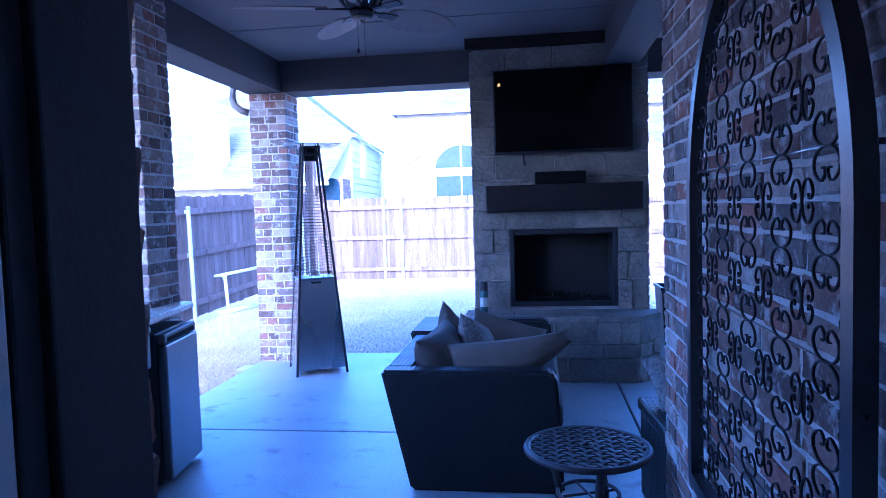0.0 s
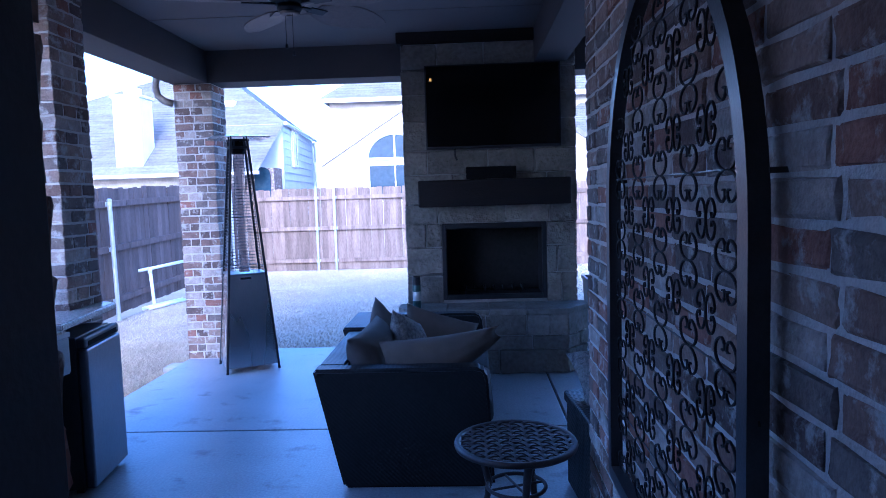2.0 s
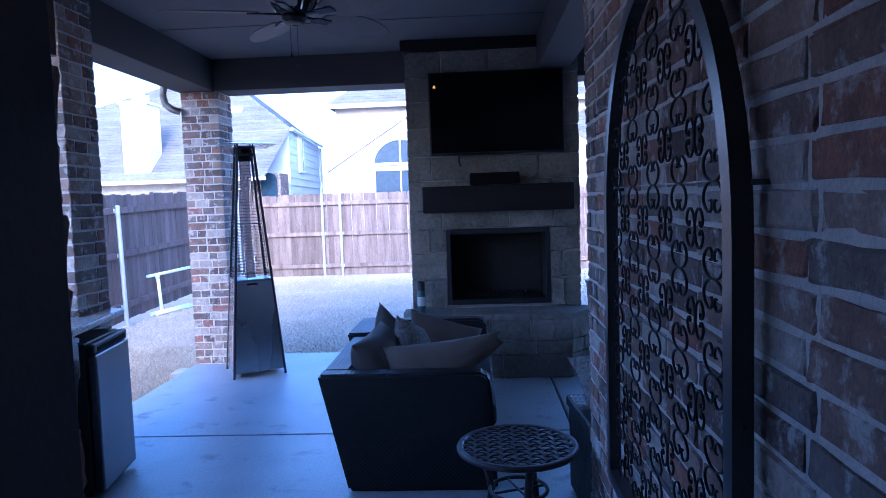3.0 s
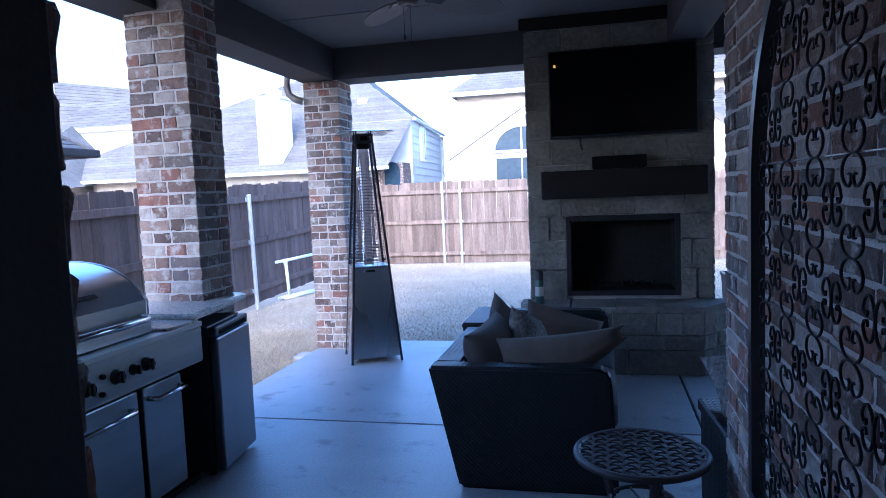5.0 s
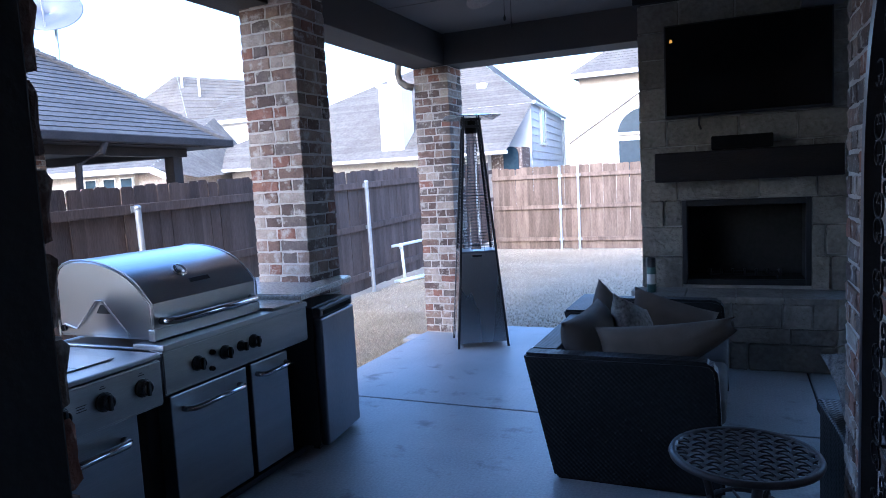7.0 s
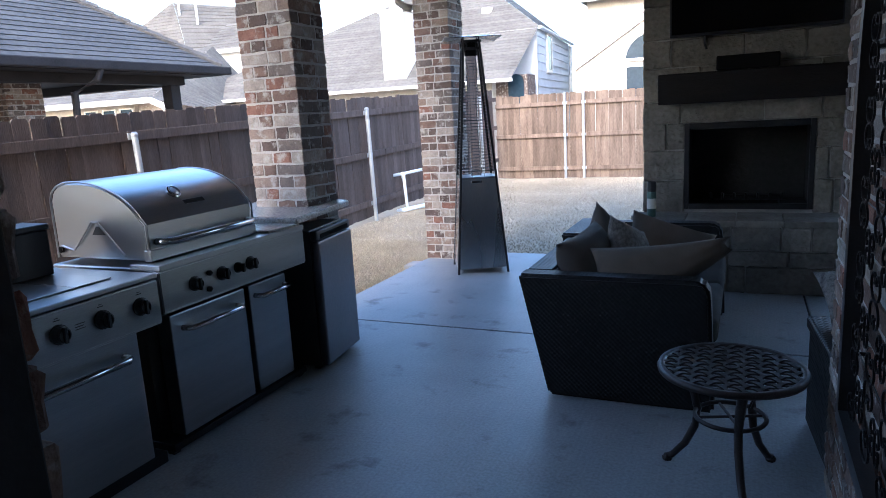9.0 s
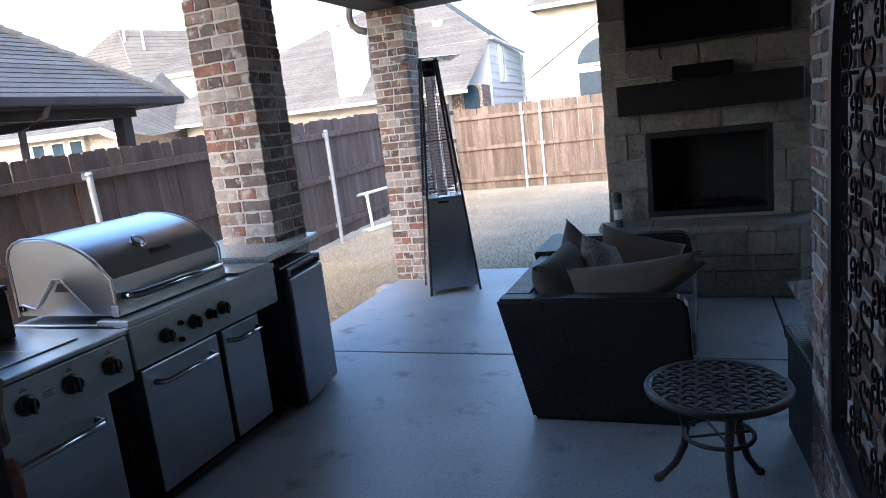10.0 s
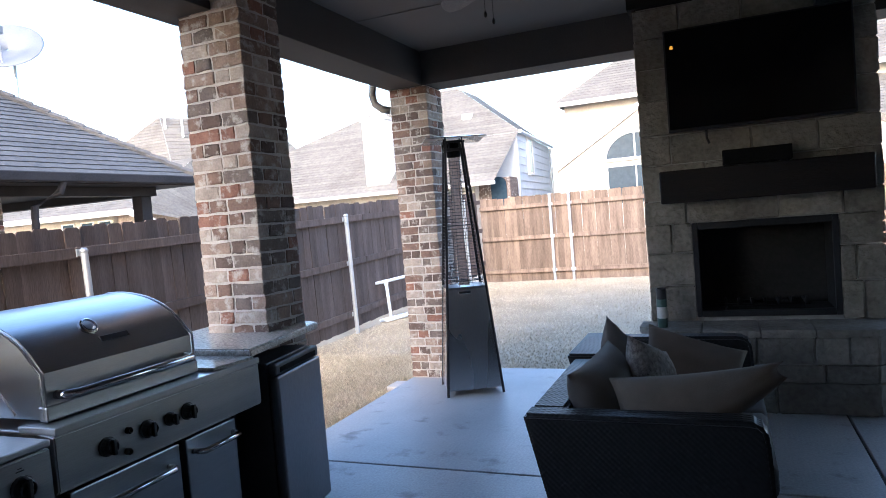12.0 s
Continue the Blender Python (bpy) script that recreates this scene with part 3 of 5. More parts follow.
box(mantel, -0.128 - fx, 1.215 - fx, 6.15 - fy, 6.375 - fy, 1.465, 1.70, bevel=0.012)
part("mantel_beam", mantel, "dark_wood", fireplace, "dark rough-sawn wooden mantel beam")

# ---- television, sound bar, can ----
tv = thing("television", (0.55, 6.29, 1.98), "black wall-mounted flat television, switched off", "television")
part("casing", B(-0.602, 0.602, -0.01, 0.045, 0, 0.74, bevel=0.006), "black_metal", tv)
part("screen", B(-0.588, 0.588, -0.0135, -0.0105, 0.022, 0.726), "screen", tv, "dark glossy screen")
part("wall_mount", B(-0.2, 0.2, 0.046, 0.078, 0.2, 0.52), "black_metal", tv)
part("cable", T([(-0.345, 0.03, 0.0), (-0.345, 0.045, -0.06), (-0.33, 0.05, -0.10)], 0.009, 6), "black_metal", tv)
# amber reflection on the screen, put in as a small glowing sliver
lb_ = bmesh.new()
prism(lb_, [(-0.56, 0.60), (-0.535, 0.60), (-0.5395, 0.625), (-0.5555, 0.625)], "y", -0.0155, -0.0137)
part("painted_reflection", lb_, "amber_glint", tv, "small glowing sliver painted as an amber reflection on the screen")

bar = thing("sound_box", (0.52, 6.22, 1.70), "black low media box resting on the mantel", "speaker")
part("case", B(-0.22, 0.22, -0.05, 0.09, 0.006, 0.11, bevel=0.008), "matte_black", bar)
for x in (-0.17, 0.17):
    part("foot", B(x - 0.02, x + 0.02, -0.02, 0.05, 0.0, 0.006), "knob", bar)

can = thing("spray_can", (-0.165, 6.105, HZ), "tall teal spray can with black cap on hearth", "can")
part("body", lathe(bmesh.new(), [(0.033, 0.0), (0.036, 0.004), (0.036, 0.205), (0.030, 0.22)], n=20), "can", can, smooth=True)
part("band", lathe(bmesh.new(), [(0.0364, 0.07), (0.0366, 0.072), (0.0366, 0.15), (0.0364, 0.152)], n=20), "label_tan", can, "pale printed label")
part("cap", lathe(bmesh.new(), [(0.034, 0.206), (0.035, 0.21), (0.035, 0.28), (0.030, 0.287)], n=20), "knob", can, "black cap")

# ---- ceiling fan ----
fan = thing("ceiling_fan", (-0.70, 4.2, 2.66), "dark ceiling fan with five leaf-shaped palm blades", "ceiling fan")
part("canopy", lathe(bmesh.new(), [(0.075, 0.37), (0.07, 0.33), (0.02, 0.29)], n=20), "black_metal", fan, smooth=True)
part("downrod", T([(0, 0, 0.35), (0, 0, 0.15)], 0.013, 8), "black_metal", fan)
part("motor_housing", lathe(bmesh.new(), [(0.03, 0.20), (0.10, 0.19), (0.13, 0.16), (0.135, 0.12), (0.10, 0.06), (0.075, 0.045)], n=28), "black_metal", fan, smooth=True)
for k in range(14):
    a = k * math.tau / 14
    part("housing_rib", T([(0.105 * math.cos(a), 0.105 * math.sin(a), 0.192), (0.137 * math.cos(a), 0.137 * math.sin(a), 0.158), (0.138 * math.cos(a), 0.138 * math.sin(a), 0.12), (0.104 * math.cos(a), 0.104 * math.sin(a), 0.062)], 0.006, 5), "chrome", fan, "pale metal rib")
part("switch_cup", lathe(bmesh.new(), [(0.07, 0.048), (0.072, 0.02), (0.055, 0.002), (0.02, -0.004)], n=24), "black_metal", fan, smooth=True)
part("cup_rim", lathe(bmesh.new(), [(0.058, 0.004), (0.06, 0.0), (0.045, -0.008), (0.01, -0.01)], n=24), "palm", fan, "dull metal end cap", smooth=True)
blade = bmesh.new()
outline = []
for i in range(13):
    f = i / 12
    outline.append((0.20 + 0.55 * f, 0.035 + 0.115 * math.sin(math.pi * min(1, f * 0.95 + 0.05)) ** 0.8 * (1 - 0.25 * f)))
top = outline + [(x, -w) for x, w in reversed(outline)]
prism(blade, [(x, w) for x, w in top], "z", 0.055, 0.063)
part_blade = part("blade", blade, "palm", fan, "brown woven palm-leaf blade")
arm = bmesh.new()
box(arm, 0.07, 0.17, -0.012, 0.012, 0.045, 0.058, bevel=0.003)
box(arm, 0.15, 0.27, -0.03, 0.03, 0.046, 0.054, bevel=0.003)
part_arm = part("blade_arm", arm, "black_metal", fan)
for k in range(5):
    m = pose(0, 0, 0, 0, 0, 72 * k + 50) @ pose(0, 0, 0, -13, 0, 0)
    for src in (part_blade, part_arm):
        ob = src if k == 0 else src.copy()
        if k:
            scene.collection.objects.link(ob)
        ob.parent = fan
        ob.matrix_basis = m
for dx, dy, z in ((0.02, -0.02, -0.22), (-0.03, 0.015, -0.17)):
    part("pull_chain", T([(dx, dy, 0.0), (dx, dy, z)], 0.0022, 5), "chrome", fan)
    part("chain_bob", lathe(bmesh.new(), [(0.003, z), (0.008, z - 0.01), (0.008, z - 0.025), (0.003, z - 0.03)], (dx, dy, 0), 10), "knob", fan)

# ---- patio heater ----
heater = thing("patio_heater", (-1.815, 6.44, 0), "pyramid gas patio heater in dark steel with glass tube", "patio heater", rz=28)
HB, HT, ZP = 0.245, 0.085, 0.885


def half(z):
    return HB + (HT - HB) * z / 2.10


for sx, sy in ((-1, -1), (1, -1), (1, 1), (-1, 1)):
    bmp = bmesh.new()
    rings = []
    for z in (0.0, 2.12):
        h = half(z)
        rings.append([bmp.verts.new((sx * (h - a), sy * (h - b), z)) for a, b in ((0, 0), (0.021, 0), (0.021, 0.021), (0, 0.021))])
    for k in range(4):
        bmp.faces.new((rings[0][k], rings[0][(k + 1) % 4], rings[1][(k + 1) % 4], rings[1][k]))
    bmp.faces.new(rings[0])
    bmp.faces.new(rings[1])
    bmesh.ops.recalc_face_normals(bmp, faces=bmp.faces[:])
    part("corner_post", bmp, "heater_post", heater, "grey corner post")
for k in range(4):
    bmp = bmesh.new()
    h0, h1 = half(0.05) - 0.006, half(ZP) - 0.006
    slab = [(-h0 + 0.012, -h0, 0.05), (h0 - 0.012, -h0, 0.05), (h1 - 0.012, -h1, ZP), (-h1 + 0.012, -h1, ZP)]
    f = [bmp.verts.new(p) for p in slab] + [bmp.verts.new((p[0], p[1] + 0.008, p[2])) for p in slab]
    for q in ((0, 1, 2, 3), (7, 6, 5, 4), (0, 4, 5, 1), (1, 5, 6, 2), (2, 6, 7, 3), (3, 7, 4, 0)):
        bmp.faces.new([f[i] for i in q])
    ob = part("side_panel", bmp, "heater_steel", heater, "dark coated steel panel")
    ob.matrix_basis = pose(0, 0, 0, 0, 0, 90 * k)
    guard = bmesh.new()
    z = ZP + 0.05
    while z < 1.98:
        h = half(z) - 0.012
        tube(guard, [(-h + 0.02, -h, z), (h - 0.02, -h, z)], 0.002, 4)
        z += 0.0285
    for z in (ZP + 0.07, 1.42):
        h = half(z) - 0.01
        tube(guard, [(-h + 0.02, -h, z), (h - 0.02, -h, z)], 0.0045, 6)
    for f in (-0.35, 0.35):
        a, b = half(ZP) - 0.012, half(1.98) - 0.012
        tube(guard, [(f * a, -a + 0.003, ZP), (f * b, -b + 0.003, 1.98)], 0.002, 4)
    ob = part("wire_guard", guard, "heater_post", heater, "dark wire guard")
    ob.matrix_basis = pose(0, 0, 0, 0, 0, 90 * k)
h = half(ZP)
part("burner_deck", B(-h + 0.004, h - 0.004, -h + 0.004, h - 0.004, ZP, ZP + 0.02, bevel=0.003), "steel", heater, "pale steel deck")
part("badge", B(-0.07, 0.03, -half(ZP - 0.03) - 0.006, -half(ZP - 0.03) + 0.004, ZP - 0.035, ZP - 0.015, bevel=0.002), "chrome", heater, "pale name plate")
part("glass_tube", lathe(bmesh.new(), [(0.05, ZP + 0.02), (0.05, 2.0), (0.0488, 2.0), (0.0488, ZP + 0.02)], n=20, ring=True), "glass", heater, "clear glass flame tube", smooth=True)
h = half(2.05)
for k in range(4):
    fr_ = bmesh.new()
    box(fr_, -h + 0.02, h - 0.02, -h - 0.003, -h + 0.008, 2.05, 2.075, bevel=0.003)
    box(fr_, -h + 0.02, h - 0.02, -h - 0.003, -h + 0.008, 2.118, 2.14, bevel=0.003)
    for f in (-0.5, 0.5):
        box(fr_, f * h - 0.008, f * h + 0.008, -h, -h + 0.006, 2.07, 2.12)
    part("top_frame", fr_, "black_metal", heater, "black slotted head frame").matrix_basis = pose(0, 0, 0, 0, 0, 90 * k)
part("burner_screen", lathe(bmesh.new(), [(0.05, 2.0), (0.058, 2.01), (0.058, 2.12), (0.05, 2.13)], n=20), "matte_black", heater, "black burner screen", smooth=True)
refl = bmesh.new()
rings = []
for w_, z_ in ((0.10, 2.176), (0.255, 2.152), (0.256, 2.146), (0.10, 2.171)):
    rings.append([refl.verts.new((sx * w_, sy * w_, z_)) for sx, sy in ((-1, -1), (1, -1), (1, 1), (-1, 1))])
refl.faces.new(rings[0])
refl.faces.new(rings[3][::-1])
for a, b in zip(rings, rings[1:]):
    for k in range(4):
        refl.faces.new((b[k], b[(k + 1) % 4], a[(k + 1) % 4], a[k]))
bmesh.ops.recalc_face_normals(refl, faces=refl.faces[:])
part("reflector", refl, "heater_steel", heater, "thin polished steel reflector plate")
for sx, sy in ((-1, -1), (1, -1), (1, 1), (-1, 1)):
    part("reflector_stay", T([(sx * 0.07, sy * 0.07, 2.11), (sx * 0.07, sy * 0.07, 2.171)], 0.008, 6), "black_metal", heater)


# ---- grill island ----
def bar_handle(parent, pts, r=0.010, name="handle", label="chrome bar handle"):
    """A bar on two short stands; pts: its two ends and the face's x that it stands from."""
    (y0, z0), (y1, z1), xf, out = pts
    dy, dz = (y1 - y0) * 0.06, (z1 - z0) * 0.06
    return part(name, T([(xf, y0, z0), (xf + out * 0.7, y0 + dy * .3, z0 + dz * .3), (xf + out, y0 + dy, z0 + dz), (xf + out, y1 - dy, z1 - dz), (xf + out * 0.7, y1 - dy * .3, z1 - dz * .3), (xf, y1, z1)], r, 10), "chrome", parent, label, smooth=True)


def knob(parent, x, y, z, r=0.026, mat_="knob"):
    bmk = lathe(bmesh.new(), [(r * 1.15, 0.0), (r * 1.15, 0.008), (r * 0.9, 0.012), (r * 0.85, 0.034), (r * 0.7, 0.038)], (x, y, z), 16, "x")
    box(bmk, x + 0.03, x + 0.046, y - 0.006, y + 0.006, z - r * 0.9, z + r * 0.9, bevel=0.002)
    return part("knob", bmk, mat_, parent, "black control knob")


GX = -1.785
grill = thing("gas_grill", (0, 0, 0), "stainless steel gas grill with rounded closed hood", "grill")
grill.matrix_world = pose(-2.1, 3.05, 0)
ox, oy = 2.1, -3.05
def g(*q, **k):
    bmg = B(*q, **k)
    bmesh.ops.translate(bmg, verts=bmg.verts[:], vec=(ox, oy, 0))
    return bmg
def shift(bmg):
    bmesh.ops.translate(bmg, verts=bmg.verts[:], vec=(ox, oy, 0))
    return bmg
Y0, Y1 = 2.53, 3.60
part("cart_body", g(-2.42, -1.95, Y0 + 0.02, Y1 - 0.02, 0.055, 0.70), "black_metal", grill, "black cart body")
part("base_rail", g(-2.42, -1.86, Y0 + 0.01, Y1 - 0.01, 0.02, 0.055, bevel=0.004), "black_metal", grill)
for x in (-2.38, -1.9):
    for y in (Y0 + 0.04, Y1 - 0.04):
        part("foot", g(x - 0.02, x + 0.02, y - 0.02, y + 0.02, 0.0, 0.02), "knob", grill)
cp = bmesh.new()
prism(cp, [(-1.88, 0.69), (GX - 0.026, 0.69), (GX - 0.012, 0.70), (GX - 0.012, 0.888), (-1.88, 0.90)], "y", Y0, Y1)
bmesh.ops.bevel(cp, geom=cp.edges[:], offset=0.005, segments=2, affect="EDGES")
part("control_panel", shift(cp), "steel", grill, "brushed steel control panel")
part("firebox_body", g(-2.48, -1.882, Y0 + 0.005, Y1 - 0.005, 0.70, 0.90, bevel=0.006), "steel", grill)
part("front_ledge", g(-1.97, GX - 0.004, Y0 + 0.002, Y1 - 0.002, 0.890, 0.918, bevel=0.004), "steel", grill)
D1 = part("cabinet_door", g(-1.948, -1.86, 2.615, 3.125, 0.07, 0.66, bevel=0.006), "steel", grill, "brushed steel cabinet door")
D2 = part("cabinet_door", g(-1.948, -1.86, 3.165, 3.475, 0.07, 0.66, bevel=0.006), "steel", grill, "brushed steel cabinet door")
for d, (a, b), z in ((D1, (2.68, 3.06), 0.585), (D2, (3.20, 3.45), 0.60)):
    bar_handle(d, ((a + oy, z), (b + oy, z), -1.858 + ox, 0.052), 0.0135)
for y, z, r in ((2.727, 0.79, 0.031), (2.911, 0.795, 0.031), (3.026, 0.798, 0.024), (3.122, 0.80, 0.031)):
    knob(grill, GX - 0.012 + ox, y + oy, z, r)
for y, z in ((2.822, 0.818), (2.812, 0.742)):
    part("igniter", lathe(bmesh.new(), [(0.013, 0), (0.013, 0.016), (0.009, 0.02)], (GX - 0.012 + ox, y + oy, z), 12, "x"), "knob", grill, "black igniter button")
# hood: an arched shell between two cheeks
HY0, HY1 = 2.575, 3.285
prof = [(-1.888, 0.925), (-1.886, 1.088)] + [(-2.30 + 0.414 * math.cos(radians(24 + 6 * k)), 1.02 + 0.265 * math.sin(radians(24 + 6 * k))) for k in range(12)] + [(-2.36, 1.283), (-2.42, 1.265), (-2.455, 1.24), (-2.475, 1.20), (-2.48, 0.925)]
hoodbm = bmesh.new()
prism(hoodbm, prof, "y", HY0, HY1)
bmesh.ops.bevel(hoodbm, geom=[e for e in hoodbm.edges if abs(e.verts[0].co.y - e.verts[1].co.y) < 1e-5], offset=0.012, segments=3, affect="EDGES")
hood = part("hood", shift(hoodbm), "steel_hood", grill, "rounded polished steel hood", smooth=False)
for p in hood.data.polygons:
    p.use_smooth = True
hood.data.set_sharp_from_angle(angle=radians(22))
part("hood_lip", g(-1.915, -1.872, HY0 - 0.004, HY1 + 0.004, 0.922, 0.975, bevel=0.006), "steel", hood)
bar_handle(hood, ((HY0 + 0.05 + oy, 1.005), (HY1 - 0.05 + oy, 1.005), -1.895 + ox, 0.075), 0.0165)
for y in (HY0 + 0.02, HY1 - 0.02):
    part("cheek_rim", T([(x + ox, y - (0.021 if y < 3 else -0.021) + oy, z) for x, z in prof], 0.005, 6), "steel", hood)
gauge = lathe(bmesh.new(), [(0.036, 0.0), (0.036, 0.012), (0.03, 0.016)], (0, 0, 0), 24)
gt = part("thermometer", gauge, "chrome", hood, "round chrome thermometer")
gt.matrix_basis = pose(-1.992 + ox, 2.86 + oy, 1.198, 0, 50, 0)
gd = part("dial", lathe(bmesh.new(), [(0.027, 0.0162), (0.027, 0.0175), (0.025, 0.018)], n=20), "knob", gt, "dark dial")
gp = part("name_plate", B(-0.012, 0.012, -0.065, 0.065, 0, 0.004, bevel=0.0015), "knob", hood, "dark name plate")
gp.matrix_basis = pose(-1.936 + ox, 2.93 + oy, 1.151, 0, 46, 0)
# side latch bracket seen on the near cheek
part("side_bracket", shift(T([(-2.43, HY0 - 0.012, 0.985), (-2.35, HY0 - 0.012, 0.965), (-2.21, HY0 - 0.012, 1.10), (-2.17, HY0 - 0.012, 1.10), (-2.02, HY0 - 0.012, 0.945)], 0.005, 6)), "steel", hood, "bent chrome bracket")
vent = bmesh.new()
prism(vent, [(-2.22, 1.04), (-2.13, 1.04), (-2.15, 1.08), (-2.19, 1.08)], "y", HY0 - 0.006, HY0 - 0.002)
part("side_vent", shift(vent), "knob", hood, "dark vent opening")
part("pivot_bolt", shift(lathe(bmesh.new(), [(0.016, HY0 - 0.015), (0.016, HY0 - 0.003), (0.01, HY0 - 0.002)], (-2.44, 0, 0.965), 14, "y")), "knob", hood)

side = thing("side_burner_cabinet", (-2.1, 2.0, 0), "stainless steel side burner cabinet with flat lid", "grill")
ox, oy = 2.1, -2.0
S0, S1 = 1.30, 2.505
part("cart_body", g(-2.42, -1.95, S0 + 0.02, S1 - 0.02, 0.055, 0.70), "black_metal", side, "black cart body")
part("base_rail", g(-2.42, -1.86, S0 + 0.01, S1 - 0.01, 0.0, 0.055, bevel=0.004), "black_metal", side)
cp = bmesh.new()
prism(cp, [(-1.88, 0.665), (GX - 0.012, 0.665), (GX + 0.002, 0.675), (GX + 0.002, 0.865), (-1.88, 0.87)], "y", S0, S1)
bmesh.ops.bevel(cp, geom=cp.edges[:], offset=0.005, segments=2, affect="EDGES")
part("control_panel", shift(cp), "steel", side, "brushed steel control panel")
part("top", g(-2.42, GX + 0.008, S0, S1, 0.872, 0.895, bevel=0.006), "steel", side)
part("upper_body", g(-2.42, -1.882, S0 + 0.004, S1 - 0.004, 0.70, 0.868), "steel", side)
part("burner_lid", g(-2.38, -1.90, S0 + 0.12, S1 - 0.13, 0.8965, 0.9025, bevel=0.0025), "steel_hood", side, "flat steel burner lid")
for y in (1.70, 2.20):
    part("lid_crease", g(-2.375, -1.905, y, y + 0.004, 0.9027, 0.9045, bevel=0.0008), "steel", side)
D = part("cabinet_door", g(-1.948, -1.835, 1.72, 2.405, 0.07, 0.66, bevel=0.006), "steel", side, "brushed steel cabinet door")
bar_handle(D, ((1.86 + oy, 0.57), (2.325 + oy, 0.57), -1.833 + ox, 0.058), 0.016)
for y in (1.83, 2.02, 2.21, 2.397):
    knob(side, GX + 0.003 + ox, y + oy, 0.775, 0.034)
    part("printed_mark", g(GX + 0.0021, GX + 0.0027, y - 0.014, y + 0.014, 0.826, 0.830), "knob", side, "small dark printed mark")
    part("printed_mark", g(GX + 0.0021, GX + 0.0027, y - 0.008, y + 0.008, 0.835, 0.838), "knob", side, "small dark printed mark")
for i in range(3):
    part("printed_line", g(GX + 0.0021, GX + 0.0027, 2.09, 2.135 - 0.007 * (i % 2), 0.768 + i * 0.010, 0.771 + i * 0.010), "floor_joint", side, "small printed warning line")
storage = thing("storage_box", (-2.30, 2.18, 0.9045), "black lidded box standing on the side burner", "box")
part("body", B(-0.075, 0.075, -0.18, 0.18, 0.0, 0.20, bevel=0.008), "fridge_body", storage)
part("lid", B(-0.082, 0.082, -0.186, 0.186, 0.201, 0.226, bevel=0.006), "heater_post", storage, "grey lid")

fridge = thing("outdoor_fridge", (-2.06, 3.88, 0), "compact black fridge with dark steel door", "refrigerator", rz=8)
part("body", B(-0.27, 0.215, -0.235, 0.235, 0.02, 0.865, bevel=0.008), "fridge_body", fridge)
fd = part("door", B(0.22, 0.275, -0.24, 0.24, 0.03, 0.80, bevel=0.012, seg=3), "fridge_steel", fridge, "dark brushed steel door")
part("door_top", B(0.218, 0.268, -0.24, 0.24, 0.803, 0.862, bevel=0.012, seg=3), "fridge_body", fridge, "black upper door edge")
part("handle", B(0.25, 0.2715, -0.20, 0.20, 0.812, 0.84, bevel=0.004), "matte_black", fd, "black recessed pull")
for x in (-0.22, 0.18):
    for y in (-0.2, 0.2):
        part("foot", B(x - 0.02, x + 0.02, y - 0.02, y + 0.02, 0.0, 0.022), "knob", fridge)

counter = thing("granite_counter", (0, 0, 0), "speckled polished granite bar top over the fridge", "countertop")
part("support_panel", prism(bmesh.new(), [(-2.40, 3.625), (-1.98, 3.605), (-1.98, 3.62), (-2.40, 3.64)], "z", 0.0, 0.92), "black_metal", counter, "black support panel")
part("support_panel", prism(bmesh.new(), [(-2.44, 4.145), (-2.06, 4.20), (-2.06, 4.215), (-2.44, 4.16)], "z", 0.0, 0.92), "black_metal", counter, "black support panel")
ct = prism(bmesh.new(), [(-2.62, 3.545), (-1.80, 3.555), (-1.915, 4.31), (-2.0, 4.345), (-2.62, 4.345)], "z", 0.925, 0.963)
bmesh.ops.bevel(ct, geom=ct.edges[:], offset=0.008, segments=3, affect="EDGES")
part("slab", ct, "granite", counter, "speckled granite slab")
low = thing("granite_shelf", (0, 0, 0), "small granite shelf end beside the grill", "countertop")
sh = prism(bmesh.new(), [(-2.40, 3.30), (-1.80, 3.30), (-1.768, 3.545), (-2.40, 3.55)], "z", 0.919, 0.934)
bmesh.ops.bevel(sh, geom=sh.edges[:], offset=0.006, segments=2, affect="EDGES")
part("slab", sh, "granite", low)


# ---- sofa and cushions ----
def cushion(name, size, at, rot, material, label, puff=1.0, group="sofa cushions", spin=0, taper=0.0):
    """A stuffed cushion: thick in the middle, pinched to seams and drawn-out corners."""
    w, h, d = size
    bm = bmesh.new()
    n = 16
    fronts = []
    rng = random.Random(int(w * 977 + h * 331))
    for side_ in (1, -1):
        grid = []
        for i in range(n + 1):
            row = []
            for j in range(n + 1):
                u, v = i / n * 2 - 1, j / n * 2 - 1
                e = max(0.0, (1 - abs(u) ** 2.6)) * max(0.0, (1 - abs(v) ** 2.6))
                pinch = 1 - 0.09 * (1 - v * v) * abs(u) ** 3
                pinch2 = 1 - 0.09 * (1 - u * u) * abs(v) ** 3
                wr = 0.012 * noise.noise(Vector((u * 2.1 + w * 9, v * 2.1 + h * 7, side_ * 3)))
                lift = 1 - (1 - v) * (1 - taper * ((u + 1) / 2) ** 2) - v
                row.append(bm.verts.new((u * w / 2 * pinch, side_ * (d / 2 * puff * e ** 0.55 + wr * e ** 0.3), (v + lift) * h / 2 * pinch2)))
            grid.append(row)
        for i in range(n):
            for j in range(n):
                q = (grid[i][j], grid[i + 1][j], grid[i + 1][j + 1], grid[i][j + 1])
                bm.faces.new(q if side_ < 0 else q[::-1])
    bmesh.ops.remove_doubles(bm, verts=bm.verts[:], dist=0.0004)
    bmesh.ops.recalc_face_normals(bm, faces=bm.faces[:])
    ob = part(name, bm, material, None, smooth=True)
    ob.matrix_world = pose(*at, *rot) @ pose(0, 0, 0, 0, spin, 0)
    tagged(ob, label, "cushion", group)
    return ob


